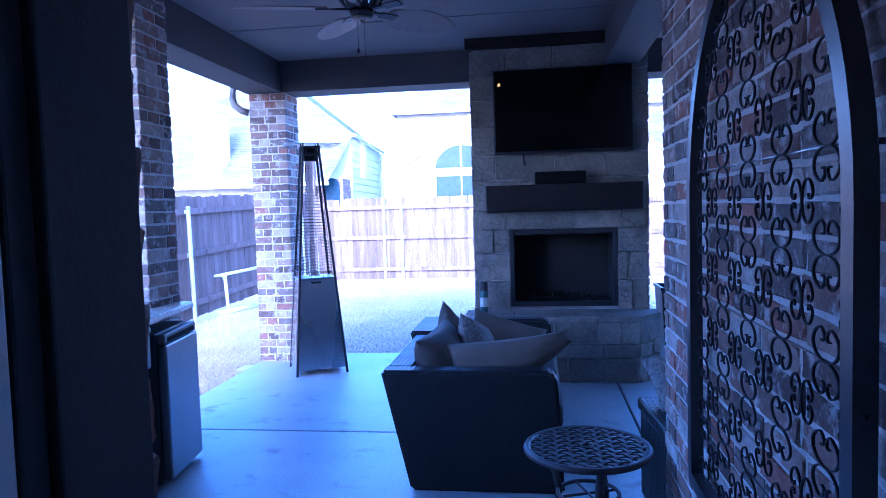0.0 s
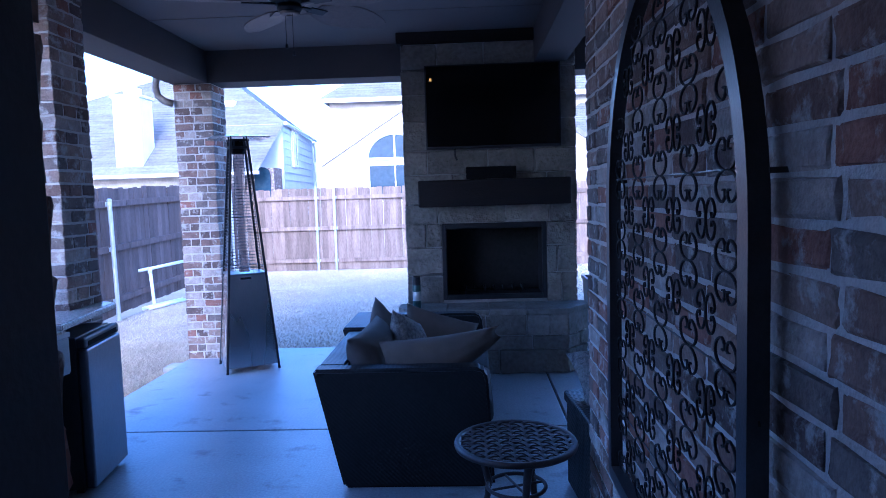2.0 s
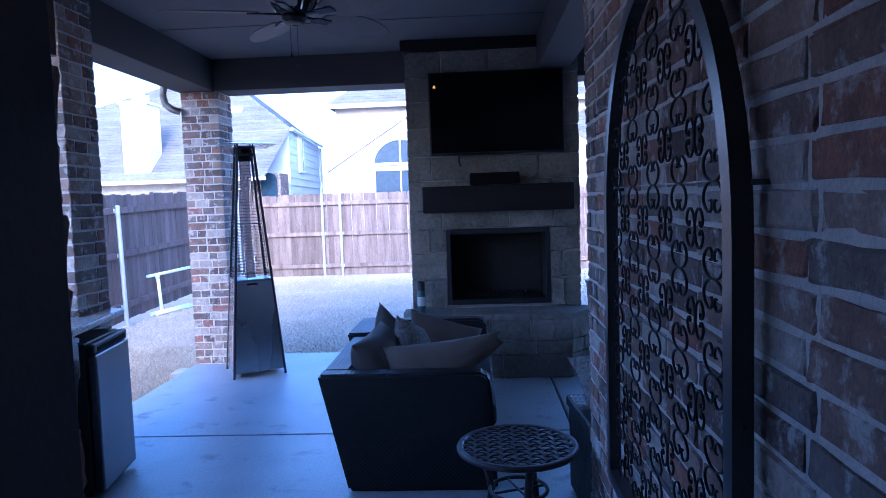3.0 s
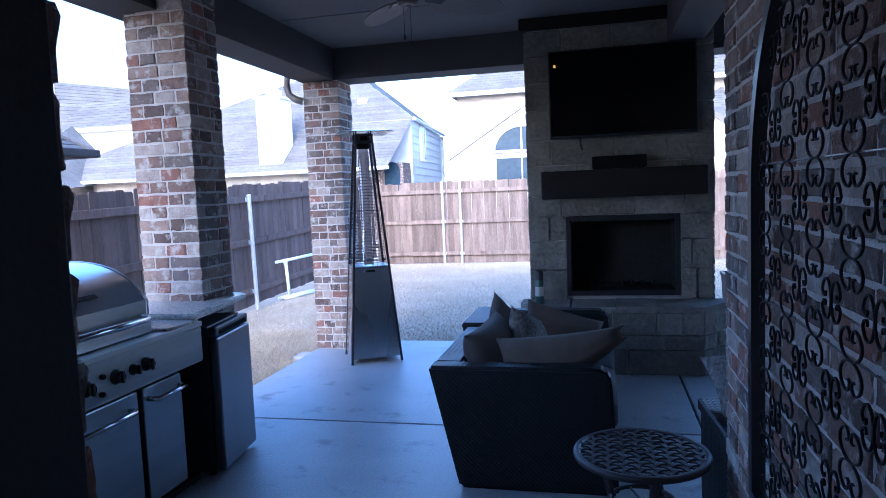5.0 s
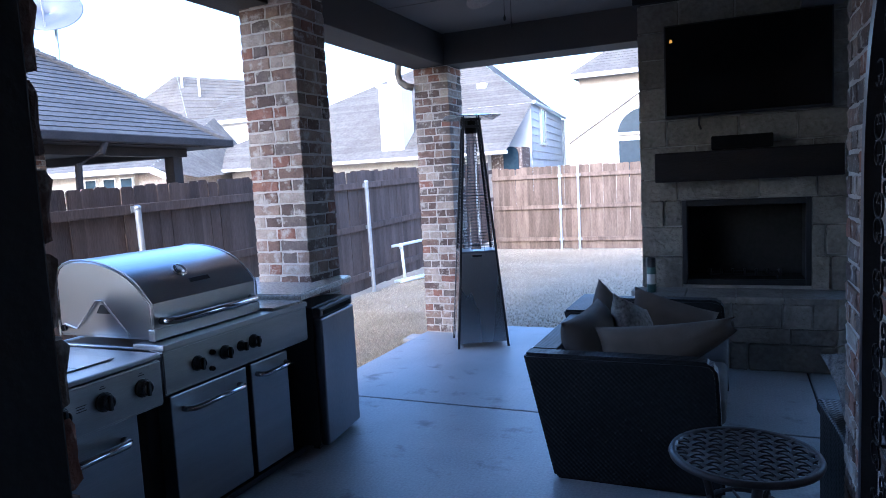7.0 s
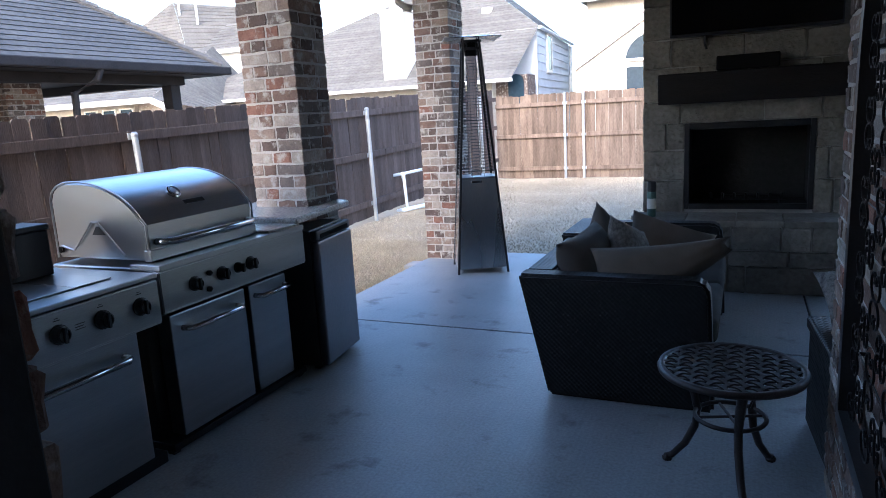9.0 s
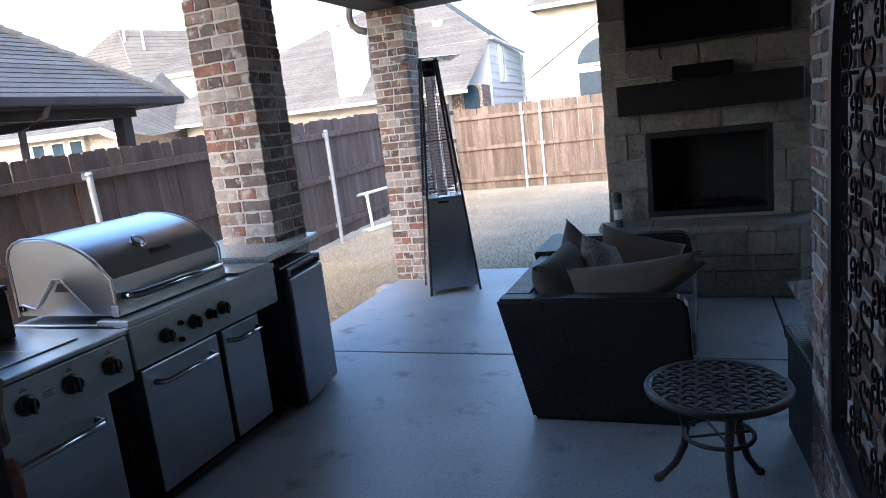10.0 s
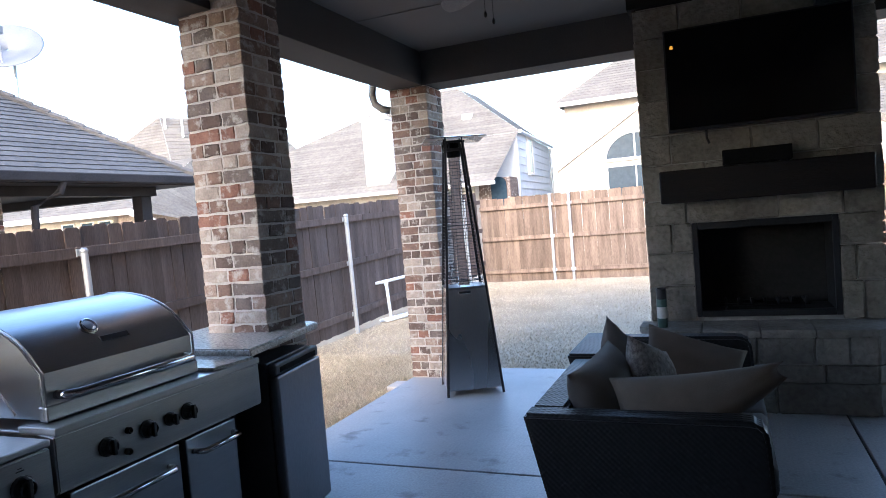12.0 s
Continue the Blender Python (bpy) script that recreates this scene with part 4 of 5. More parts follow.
sofa = thing("wicker_sofa", (-0.078, 4.6, 0), "dark brown woven wicker sofa with flared arms", "sofa")
sx, sy = -0.1, 4.6


def arm_panel(y0, y1):
    """An arm in side outline: foot narrower than the top, front top corner rounded."""
    pts = [(-0.42, 0.0), (0.40, 0.0), (0.388, 0.30), (0.376, 0.58), (0.366, 0.628), (0.342, 0.65), (0.30, 0.657), (-0.57, 0.657)]
    bm = prism(bmesh.new(), [(x - sx, z) for x, z in pts], "y", y0 - sy, y1 - sy)
    bmesh.ops.bevel(bm, geom=bm.edges[:], offset=0.018, segments=3, affect="EDGES")
    return bm


part("arm", arm_panel(3.70, 3.83), "wicker", sofa)
part("arm", arm_panel(5.33, 5.46), "wicker", sofa)
bk = prism(bmesh.new(), [(-0.425 - sx, 0.05), (-0.27 - sx, 0.05), (-0.41 - sx, 0.652), (-0.565 - sx, 0.652)], "y", 3.835 - sy, 4.76 - sy)
bmesh.ops.bevel(bk, geom=bk.edges[:], offset=0.014, segments=3, affect="EDGES")
part("back_panel", bk, "wicker", sofa)
bk = prism(bmesh.new(), [(-0.445 - sx, 0.05), (-0.27 - sx, 0.05), (-0.41 - sx, 0.675), (-0.605 - sx, 0.675)], "y", 4.765 - sy, 5.40 - sy)
bmesh.ops.bevel(bk, geom=bk.edges[:], offset=0.014, segments=3, affect="EDGES")
part("back_panel", bk, "wicker", sofa)
part("seat_base", B(-0.26 - sx, 0.36 - sx, 3.832 - sy, 5.328 - sy, 0.04, 0.30, bevel=0.02, seg=3), "wicker", sofa)
for y0, y1 in ((3.84, 4.575), (4.585, 5.32)):
    part("seat_cushion", B(-0.30 - sx, 0.405 - sx, y0 - sy, y1 - sy, 0.302, 0.44, bevel=0.035, seg=3), "seat_cloth", sofa, "dark seat cushion", smooth=True)
for x in (-0.36, 0.32):
    for y in (3.76, 5.4):
        part("foot", B(x - 0.03 - sx, x + 0.03 - sx, y - 0.03 - sy, y + 0.03 - sy, 0.0, 0.03), "knob", sofa)

cushion("cushion", (0.70, 0.33, 0.18), (0.145, 3.935, 0.628), (-14, -6.5, 0), "tan_cloth", "long tan bolster cushion leaning on the sofa arm", taper=0.8)
cushion("cushion", (0.60, 0.38, 0.22), (-0.263, 4.16, 0.625), (-22, -3, 82), "taupe_cloth", "plump long taupe cushion against the sofa back", puff=1.1)
cushion("cushion", (0.44, 0.44, 0.17), (-0.262, 4.74, 0.592), (-18, 0, 80), "taupe_cloth", "taupe square cushion leaning on the sofa back", spin=-38)
cushion("cushion", (0.40, 0.40, 0.17), (-0.078, 4.36, 0.625), (-14, 0, 74), "print_cloth", "patterned grey and cream cushion on the sofa", spin=24)
cushion("cushion", (0.56, 0.42, 0.17), (0.075, 4.97, 0.54), (-34, 14, 14), "tan_cloth", "tan square cushion tipped over on the sofa", spin=6)

ottoman = thing("wicker_ottoman", (1.12, 3.50, 0), "dark woven wicker box ottoman with flat woven top", "ottoman", rz=5)
part("body", B(-0.285, 0.285, -0.265, 0.265, 0.012, 0.452, bevel=0.012, seg=3), "wicker", ottoman)
part("top", B(-0.297, 0.297, -0.277, 0.277, 0.455, 0.515, bevel=0.014, seg=3), "wicker", ottoman, "woven top with rolled edge")
for x in (-0.25, 0.25):
    for y in (-0.23, 0.23):
        part("foot", B(x - 0.02, x + 0.02, y - 0.02, y + 0.02, 0.0, 0.011), "knob", ottoman)

cushion("cushion", (0.44, 0.42, 0.15), (1.065, 3.67, 0.60), (-62, 0, 8), "print_cloth", "patterned grey and cream cushion lying on the ottoman", group="")

# ---- cast side table ----
table = thing("side_table", (0.50, 3.115, 0), "round cast metal side table with pierced lattice top", "table")
TR, TZ = 0.275, 0.478
part("rim", lathe(bmesh.new(), [(TR - 0.03, TZ - 0.018), (TR - 0.004, TZ - 0.022), (TR, TZ - 0.01), (TR - 0.006, TZ + 0.002), (TR - 0.03, TZ - 0.001)], n=40, ring=True), "cast", table, smooth=True)
lat = bmesh.new()
for fam in (0, 1):
    for i in range(-7, 8):
        off = i * 0.042
        hw = math.sqrt(max(0, (TR - 0.02) ** 2 - off * off))
        if hw < 0.04:
            continue
        steps = max(4, int(hw * 2 / 0.018))
        c, s = math.cos(radians(45 + 90 * fam)), math.sin(radians(45 + 90 * fam))
        prev = None
        for k in range(steps + 1):
            u = -hw + 2 * hw * k / steps
            zz = TZ - 0.006 + 0.004 * math.cos(u / 0.042 * math.pi + math.pi * (i + fam))
            ring = [lat.verts.new((c * u - s * (off + d), s * u + c * (off + d), zz + e)) for d, e in ((-0.0095, -0.004), (0.0095, -0.004), (0.0095, 0.003), (-0.0095, 0.003))]
            if prev:
                for q in range(4):
                    lat.faces.new((prev[q], prev[(q + 1) % 4], ring[(q + 1) % 4], ring[q]))
            prev = ring
part("lattice_top", lat, "cast", table, "woven pierced metal lattice")
part("centre_ring", lathe(bmesh.new(), [(0.03, TZ - 0.012), (0.03, TZ + 0.002), (0.02, TZ + 0.003)], n=16), "cast", table)
for deg in (52, 160, 284):
    a = radians(deg)
    pts = []
    for r, z in ((0.185, TZ - 0.02), (0.175, 0.42), (0.15, 0.35), (0.13, 0.27), (0.14, 0.19), (0.18, 0.10), (0.235, 0.03), (0.262, 0.014)):
        pts.append((r * math.cos(a), r * math.sin(a), z))
    part("leg", T(pts, 0.020, 8, r2=0.013), "cast", table, smooth=True)
    part("foot", lathe(bmesh.new(), [(0.02, 0.0), (0.022, 0.01), (0.012, 0.025)], (0.258 * math.cos(a), 0.258 * math.sin(a), 0), 10), "cast", table)
part("stretcher_ring", T([(0.13 * math.cos(k * math.tau / 28), 0.13 * math.sin(k * math.tau / 28), 0.27) for k in range(28)], 0.009, 8, closed=True), "cast", table, smooth=True)
for k in range(2):
    a = radians(90 * k + 20)
    part("stretcher_bar", T([(-0.13 * math.cos(a), -0.13 * math.sin(a), 0.268), (0.13 * math.cos(a), 0.13 * math.sin(a), 0.268)], 0.006, 6), "cast", table)

# ---- iron wall panel ----
panel = thing("wall_panel", (HX - 0.025, 1.877, 0), "arched wrought iron wall panel with curled scrollwork", "wall decoration")
PW, PS, PB, PH = 0.574, 1.503, 0.603, 0.645
outer = [(-PW, PB), (PW, PB)] + [(PW * math.cos(k * math.pi / 28), PS + PH * math.sin(k * math.pi / 28)) for k in range(29)]
innr = [(-PW + 0.044, PB + 0.044), (PW - 0.044, PB + 0.044)] + [((PW - 0.044) * math.cos(k * math.pi / 28), PS + (PH - 0.044) * math.sin(k * math.pi / 28)) for k in range(29)]
fb = bmesh.new()
va = [[fb.verts.new((x, u, v)) for u, v in pts] for x, pts in ((-0.038, outer), (-0.038, innr), (0.0, innr), (0.0, outer))]
for a in range(4):
    A_, B_ = va[a], va[(a + 1) % 4]
    for k in range(len(outer)):
        j = (k + 1) % len(outer)
        fb.faces.new((A_[k], A_[j], B_[j], B_[k]))
bmesh.ops.recalc_face_normals(fb, faces=fb.faces[:])
part("frame", fb, "iron", panel, "dark flat iron arch frame")
for z in (0.8, 1.6):
    for y in (-PW + 0.006, PW - 0.006):
        part("wall_bracket", B(-0.002, 0.03, y - 0.003, y + 0.003, z - 0.005, z + 0.005), "iron", panel)
RR = 0.0335


def strap(path, wide, deep):
    """A flat bar of thin section bent along (y, z) points, its broad side across the wall."""
    bm = bmesh.new()
    rings = []
    for i, (y, z) in enumerate(path):
        (ya, za), (yb, zb) = path[max(0, i - 1)], path[min(len(path) - 1, i + 1)]
        l_ = math.hypot(yb - ya, zb - za) or 1.0
        ny, nz = -(zb - za) / l_ * wide / 2, (yb - ya) / l_ * wide / 2
        rings.append([bm.verts.new(p) for p in ((-deep / 2, y - ny, z - nz), (-deep / 2, y + ny, z + nz), (deep / 2, y + ny, z + nz), (deep / 2, y - ny, z - nz))])
    for p, q in zip(rings, rings[1:]):
        for k in range(4):
            bm.faces.new((p[k], p[(k + 1) % 4], q[(k + 1) % 4], q[k]))
    bm.faces.new(rings[0][::-1])
    bm.faces.new(rings[-1])
    bmesh.ops.recalc_face_normals(bm, faces=bm.faces[:])
    return bm


hook = [(0.34, 0.20), (0.22, 0.14), (0.10, 0.26), (0.10, 0.50), (0.20, 0.74), (0.36, 0.90)]
arc = [(math.cos(radians(62 - 304 * k / 20)), math.sin(radians(62 - 304 * k / 20))) for k in range(21)]
scroll = strap([(RR * y, RR * z) for y, z in hook + arc + [(-y, z) for y, z in reversed(hook)]], 0.003, 0.005)
sc_src = part("scroll", scroll, "scroll_iron", panel)
first = True
PY, PZ = 0.218, 0.188


def inside(y, z, m):
    if z < PB + m or abs(y) > PW - m:
        return False
    return z < PS or math.hypot(y, (z - PS) * PW / PH) < PW - m


for i in range(-3, 3):
    for k in range(-2, 7):
        zc_ = 1.794 - k * PZ
        yc = 0.004 + i * PY
        yh, zh = yc + PY / 2, zc_ - PZ / 2
        for y, z, rot, sy_, sz_ in ((yc, zc_ + 0.0315, 0, 1.62, 0.95), (yc, zc_ - 0.0315, 180, 1.62, 0.95), (yh + 0.028, zh, -90, 0.80, 1.22), (yh - 0.028, zh, 90, 0.80, 1.22)):
            if not inside(y, z, 0.06):
                continue
            ob = sc_src if first else sc_src.copy()
            if not first:
                scene.collection.objects.link(ob)
            first = False
            ob.parent = panel
            ob.matrix_basis = pose(-0.02, y, z) @ Matrix.Diagonal((1, sy_, sz_, 1)) @ pose(0, 0, 0, rot, 0, 0)
for k in range(-1, 7, 2):
    z = 1.794 - k * PZ
    w = PW if z < PS else PW * math.sqrt(max(0.0, 1 - ((z - PS) / PH) ** 2))
    part("cross_rod", T([(-0.014, -w + 0.02, z), (-0.014, w - 0.02, z)], 0.0022, 5), "iron", panel)

# black planter beyond the hearth
blk = thing("black_planter", (1.62, 6.75, 0), "tall black tapered planter beside the hearth", "planter")
pl = bmesh.new()
rr_ = []
for h, z in ((0.15, 0.0), (0.19, 0.70), (0.20, 0.705), (0.20, 0.735), (0.175, 0.735), (0.17, 0.62)):
    rr_.append([pl.verts.new((sx_ * h, sy_ * h, z)) for sx_, sy_ in ((-1, -1), (1, -1), (1, 1), (-1, 1))])
for a, b in zip(rr_, rr_[1:]):
    for k in range(4):
        pl.faces.new((a[k], a[(k + 1) % 4], b[(k + 1) % 4], b[k]))
pl.faces.new(rr_[0][::-1])
pl.faces.new(rr_[-1])
bmesh.ops.recalc_face_normals(pl, faces=pl.faces[:])
part("tub", pl, "black_metal", blk)


# ---- yard: fences, pipe, downspout ----
def fence_board(w, h, material, seed):
    rng = random.Random(seed)
    bm = bmesh.new()
    c = 0.02
    pts = [(-w / 2, 0), (w / 2, 0), (w / 2, h - c), (w / 2 - c, h), (-w / 2 + c, h), (-w / 2, h - c)]
    prism(bm, pts, "y", -0.008, 0.008)
    me = bpy.data.meshes.new("fence_board")
    bm.to_mesh(me)
    bm.free()
    me.materials.append(M[material])
    return me


def fence(name, start, rz, length, z0, height, material, posts, label, drop=0.0, slope=0.0):
    ob = thing(name, (start[0], start[1], 0), label, "fence", "garden fences", "structure", rz)
    ob.matrix_world = pose(start[0], start[1], drop, 0, -slope, rz)
    bpy.context.view_layer.update()
    w = 0.142
    meshes = [fence_board(w - g_, height + d, material, 5) for g_, d in ((0.001, 0.0), (0.002, -0.012), (0.001, 0.012), (0.003, 0.004))]
    rng = random.Random(len(label))
    n = int(length / w)
    for i in range(n):
        b = new("fence_board", meshes[rng.randrange(4)])
        b.parent = ob
        b.matrix_basis = pose((i + 0.5) * w, rng.uniform(-0.004, 0.004), z0 + rng.uniform(-0.01, 0.01), rng.uniform(-0.3, 0.3), rng.uniform(-0.35, 0.35), 0)
    for z in (0.22, 0.95, height - 0.22):
        u = 0.0
        while u < length:
            e = min(u + 2.44, length)
            part("rail", B(u + 0.004, e - 0.004, -0.055, -0.014, z0 + z - 0.045, z0 + z + 0.045, bevel=0.004), material, ob)
            u = e
    for u, zt in posts:
        part("post", lathe(bmesh.new(), [(0.03, z0 - 0.1), (0.03, z0 - 0.08), (0.03, zt - 0.03), (0.03, zt - 0.02), (0.034, zt - 0.018), (0.034, zt), (0.02, zt + 0.018)], (u, -0.09, 0), 12), "galv", ob, "galvanised steel post", smooth=True)
        for z in (0.22, 0.95, height - 0.22):
            part("post_bracket", B(u - 0.05, u + 0.05, -0.066, -0.0555, z0 + z - 0.03, z0 + z + 0.03), "galv", ob)
    return ob


fence("fence_far", (-4.75, 15.4), 0, 11.5, -0.06, 1.86, "fence_far", [(1.62, 1.80), (2.03, 1.79), (4.4, 1.8), (6.8, 1.8), (7.9, 1.8), (9.2, 1.8)], "cedar picket fence across the garden, warm brown")
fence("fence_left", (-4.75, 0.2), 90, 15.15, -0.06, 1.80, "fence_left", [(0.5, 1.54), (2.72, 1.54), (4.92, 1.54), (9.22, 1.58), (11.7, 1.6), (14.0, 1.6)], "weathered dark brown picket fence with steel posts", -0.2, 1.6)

pipe = thing("pipe_stand", (-4.6, 10.8, -0.06), "white plastic pipe frame leaning by the fence", "pipe")
part("pipe_upright", T([(0.0, -0.42, 0.025), (-0.02, -0.46, 0.62)], 0.025, 10), "pvc", pipe, smooth=True)
part("pipe_top", T([(-0.24, -0.62, 0.60), (-0.02, -0.46, 0.63), (0.14, 0.55, 0.655)], 0.025, 10), "pvc", pipe, smooth=True)
part("pipe_foot", T([(-0.12, -0.55, 0.027), (0.10, 0.35, 0.027)], 0.027, 10), "pvc", pipe, smooth=True)
part("pipe_foot", T([(-0.02, -0.55, 0.027), (0.18, 0.28, 0.027)], 0.027, 10), "pvc", pipe, smooth=True)
part("pipe_joint", T([(-0.02, -0.462, 0.56), (-0.02, -0.462, 0.655)], 0.033, 10), "pvc", pipe, smooth=True)

spout = thing("gutter_elbow", (-2.56, 6.68, 0), "pale curved gutter pipe at the column head", "gutter")
part("elbow", T([(-0.06, 0.0, 2.86), (-0.10, 0.0, 2.76), (-0.11, 0.0, 2.68), (-0.09, 0.0, 2.60), (-0.03, 0.02, 2.55), (0.035, 0.05, 2.53)], 0.035, 10), "gutter_tan", spout, smooth=True)

edging = thing("loose_brick", (-2.62, 6.62, -0.07), "pale flat stone lying by the slab edge", "stone")
part("body", B(-0.07, 0.06, -0.13, 0.09, 0.0, 0.05, bevel=0.012), "mortar", edging)

# ---- neighbouring houses ----
def roof_courses(bm, p0, p1, p2, p3, step=0.16, lift=0.012):
    """Overlapping shingle courses on a roof plane: p0-p1 along the eave, p3-p2 along the top."""
    p0, p1, p2, p3 = map(Vector, (p0, p1, p2, p3))
    nrm = (p1 - p0).cross(p3 - p0).normalized()
    if nrm.z < 0:
        nrm = -nrm
    n = max(1, int((p3 - p0).length / step))
    for i in range(n):
        a, b = i / n, (i + 1) / n
        e0, e1 = p0.lerp(p3, a), p1.lerp(p2, a)
        f0, f1 = p0.lerp(p3, b), p1.lerp(p2, b)
        q = [bm.verts.new(v) for v in (e0 + nrm * lift, e1 + nrm * lift, f1 + nrm * 0.001, f0 + nrm * 0.001)]
        bm.faces.new(q)
        w = [bm.verts.new(v) for v in (e0 - nrm * 0.002, e1 - nrm * 0.002)]
        bm.faces.new((w[0], w[1], q[1], q[0]))


def window(parent, x0, x1, y, z0, z1, arch=False, mullions=1):
    """A window on a wall that looks along -y."""
    w = part("window", B(x0, x1, y - 0.03, y + 0.05, z0, z1), "house_glass", parent, "dark reflecting window panes")
    t = 0.05
    fbm = bmesh.new()
    for q in ((x0 - t, x0, z0 - t, z1 + t), (x1, x1 + t, z0 - t, z1 + t), (x0, x1, z1, z1 + t), (x0, x1, z0 - t, z0)):
        box(fbm, q[0], q[1], y - 0.06, y + 0.04, q[2], q[3])
    for k in range(mullions):
        x = x0 + (x1 - x0) * (k + 1) / (mullions + 1)
        box(fbm, x - 0.02, x + 0.02, y - 0.045, y - 0.031, z0, z1)
    part("window_frame", fbm, "far_white", w, "white window frame")
    return w


# house with the big grey roof, chimney and sided gable wall
h1 = thing("grey_roofed_house", (-12, 26, -0.07), "brick house with large pale grey shingled roof", "house")
bx, by = 12, -26
wallb = bmesh.new()
box(wallb, -19 + bx, -7.6 + bx, 23.2 + by, 31 + by, 0, 2.62)
part("wall", wallb, "cream_brick", h1, "cream brick wall")
rf = bmesh.new()
roof_courses(rf, (-22 + bx, 22.57 + by, 2.6), (-6.7 + bx, 22.57 + by, 2.6), (-6.4 + bx, 25.1 + by, 4.46), (-17.7 + bx, 25.1 + by, 4.46), 0.3, 0.01)
roof_courses(rf, (-17.7 + bx, 25.1 + by, 4.46), (-6.4 + bx, 25.1 + by, 4.46), (-9.95 + bx, 28.57 + by, 6.98), (-11.9 + bx, 28.57 + by, 6.98), 0.3, 0.01)
roof_courses(rf, (-6.4 + bx, 25.1 + by, 4.46), (-7.15 + bx, 33.2 + by, 4.46), (-9.95 + bx, 31.0 + by, 6.98), (-9.95 + bx, 28.57 + by, 6.98), 0.3, 0.01)
roof_courses(rf, (-22 + bx, 34 + by, 2.6), (-22 + bx, 22.57 + by, 2.6), (-11.9 + bx, 28.57 + by, 6.98), (-11.9 + bx, 28.8 + by, 6.98), 0.3, 0.01)
tagged(part("roof", rf, "shingle_warm", h1, "pale grey shingled hip roof"), kind="stuff")
fsc = bmesh.new()
box(fsc, -22 + bx, -6.65 + bx, 22.47 + by, 22.58 + by, 2.50, 2.61)
part("gutter", fsc, "far_white", h1, "white eave gutter")
chm = part("chimney", B(-11.7 + bx, -10.77 + bx, 22.97 + by, 23.95 + by, 2.6, 5.24, bevel=0.02), "far_white", h1, "white boarded chimney")
part("chimney_cap", B(-11.76 + bx, -10.71 + bx, 22.91 + by, 24.0 + by, 5.24, 5.33), "far_white", chm)
part("flue", B(-11.4 + bx, -11.0 + bx, 23.2 + by, 23.7 + by, 5.33, 5.62), "far_white", chm)
part("roof_vent", B(-9.0 + bx, -8.6 + bx, 26.2 + by, 26.6 + by, 5.1, 5.5, bevel=0.05), "far_white", h1, "pale roof vent")
sd = bmesh.new()
nb = 15
for i in range(nb):
    z0_, z1_ = 4.42 * i / nb, 4.42 * (i + 1) / nb
    a = [(-6.47, 25.0), (-7.2, 32.9)]
    vs = [sd.verts.new((a[0][0] + bx + 0.03, a[0][1] + by, z0_)), sd.verts.new((a[1][0] + bx + 0.03, a[1][1] + by, z0_)), sd.verts.new((a[1][0] + bx, a[1][1] + by, z1_)), sd.verts.new((a[0][0] + bx, a[0][1] + by, z1_))]
    sd.faces.new(vs)
    vs2 = [sd.verts.new((a[0][0] + bx, a[0][1] + by, z0_)), sd.verts.new((a[1][0] + bx, a[1][1] + by, z0_))]
    sd.faces.new((vs2[0], vs2[1], vs[1], vs[0]))
prism(sd, [(-6.47 + bx, 25.0 + by), (-7.2 + bx, 32.9 + by), (-9 + bx, 32.9 + by), (-9 + bx, 25.0 + by)], "z", 0.0, 4.40)
tagged(part("side_wall", sd, "siding", h1, "blue-grey lapped siding wall"), kind="stuff")
part("side_gutter", T([(-6.34 + bx, 25.0 + by, 4.42), (-7.08 + bx, 33.2 + by, 4.42)], 0.07, 6), "siding", h1)
part("downpipe", T([(-7.05 + bx, 32.6 + by, 4.3), (-7.05 + bx, 32.6 + by, 0.1)], 0.08, 6), "siding", h1)
swin = part("window", B(-0.04, 0.04, -0.45, 0.45, 0, 1.3), "house_glass", h1, "narrow dark window")
swin.matrix_basis = pose(-6.66 + bx, 27.3 + by, 3.0, 0, 0, 5.3)
for q in ((-0.06, 0.07, -0.55, -0.45, -0.1, 1.4), (-0.06, 0.07, 0.45, 0.55, -0.1, 1.4), (-0.06, 0.07, -0.45, 0.45, 1.3, 1.4), (-0.06, 0.07, -0.45, 0.45, -0.1, 0.0)):
    part("window_frame", B(*q), "far_white", swin, "white window frame")
part("brick_bay", B(-7.6 + bx, -6.45 + bx, 23.6 + by, 24.6 + by, 0, 2.75), "brick", h1, "brick bay wall")
aw = bmesh.new()
pts = [(-0.28, 0), (0.28, 0)] + [(0.28 * math.cos(k * math.pi / 10), 0.75 + 0.28 * math.sin(k * math.pi / 10)) for k in range(11)]
prism(aw, pts, "y", -0.03, 0.04)
awin = part("arched_window", aw, "house_glass", h1, "small arched window")
awin.matrix_basis = pose(-6.85 + bx, 23.58 + by, 1.75)

# pale brick house with gable and arched window
h2 = thing("pale_brick_house", (0, 25, -0.07), "pale cream brick house with gable and arched window", "house")
gw = bmesh.new()
prism(gw, [(-4.85, 0), (5.2, 0), (5.2, 2.95), (0.4, 6.14), (-4.85, 2.82)], "y", -1.0, 6.0)
part("wall", gw, "cream_brick", h2, "cream brick gable wall")
rv = bmesh.new()
for a, b in (((-4.85, 2.75), (0.4, 6.08)), ((0.4, 6.08), (5.6, 2.65))):
    prism(rv, [a, b, (b[0], b[1] + 0.22), (a[0], a[1] + 0.22)], "y", -1.06, 6.2)
part("roof", rv, "shingle_warm", h2, "pale shingled gable roof")
vg = bmesh.new()
prism(vg, [(-4.9, 2.72), (0.4, 6.08), (0.4, 6.28), (-4.9, 2.94)], "y", -1.12, -1.062)
part("verge_board", vg, "far_white", h2, "white verge board")
uw = bmesh.new()
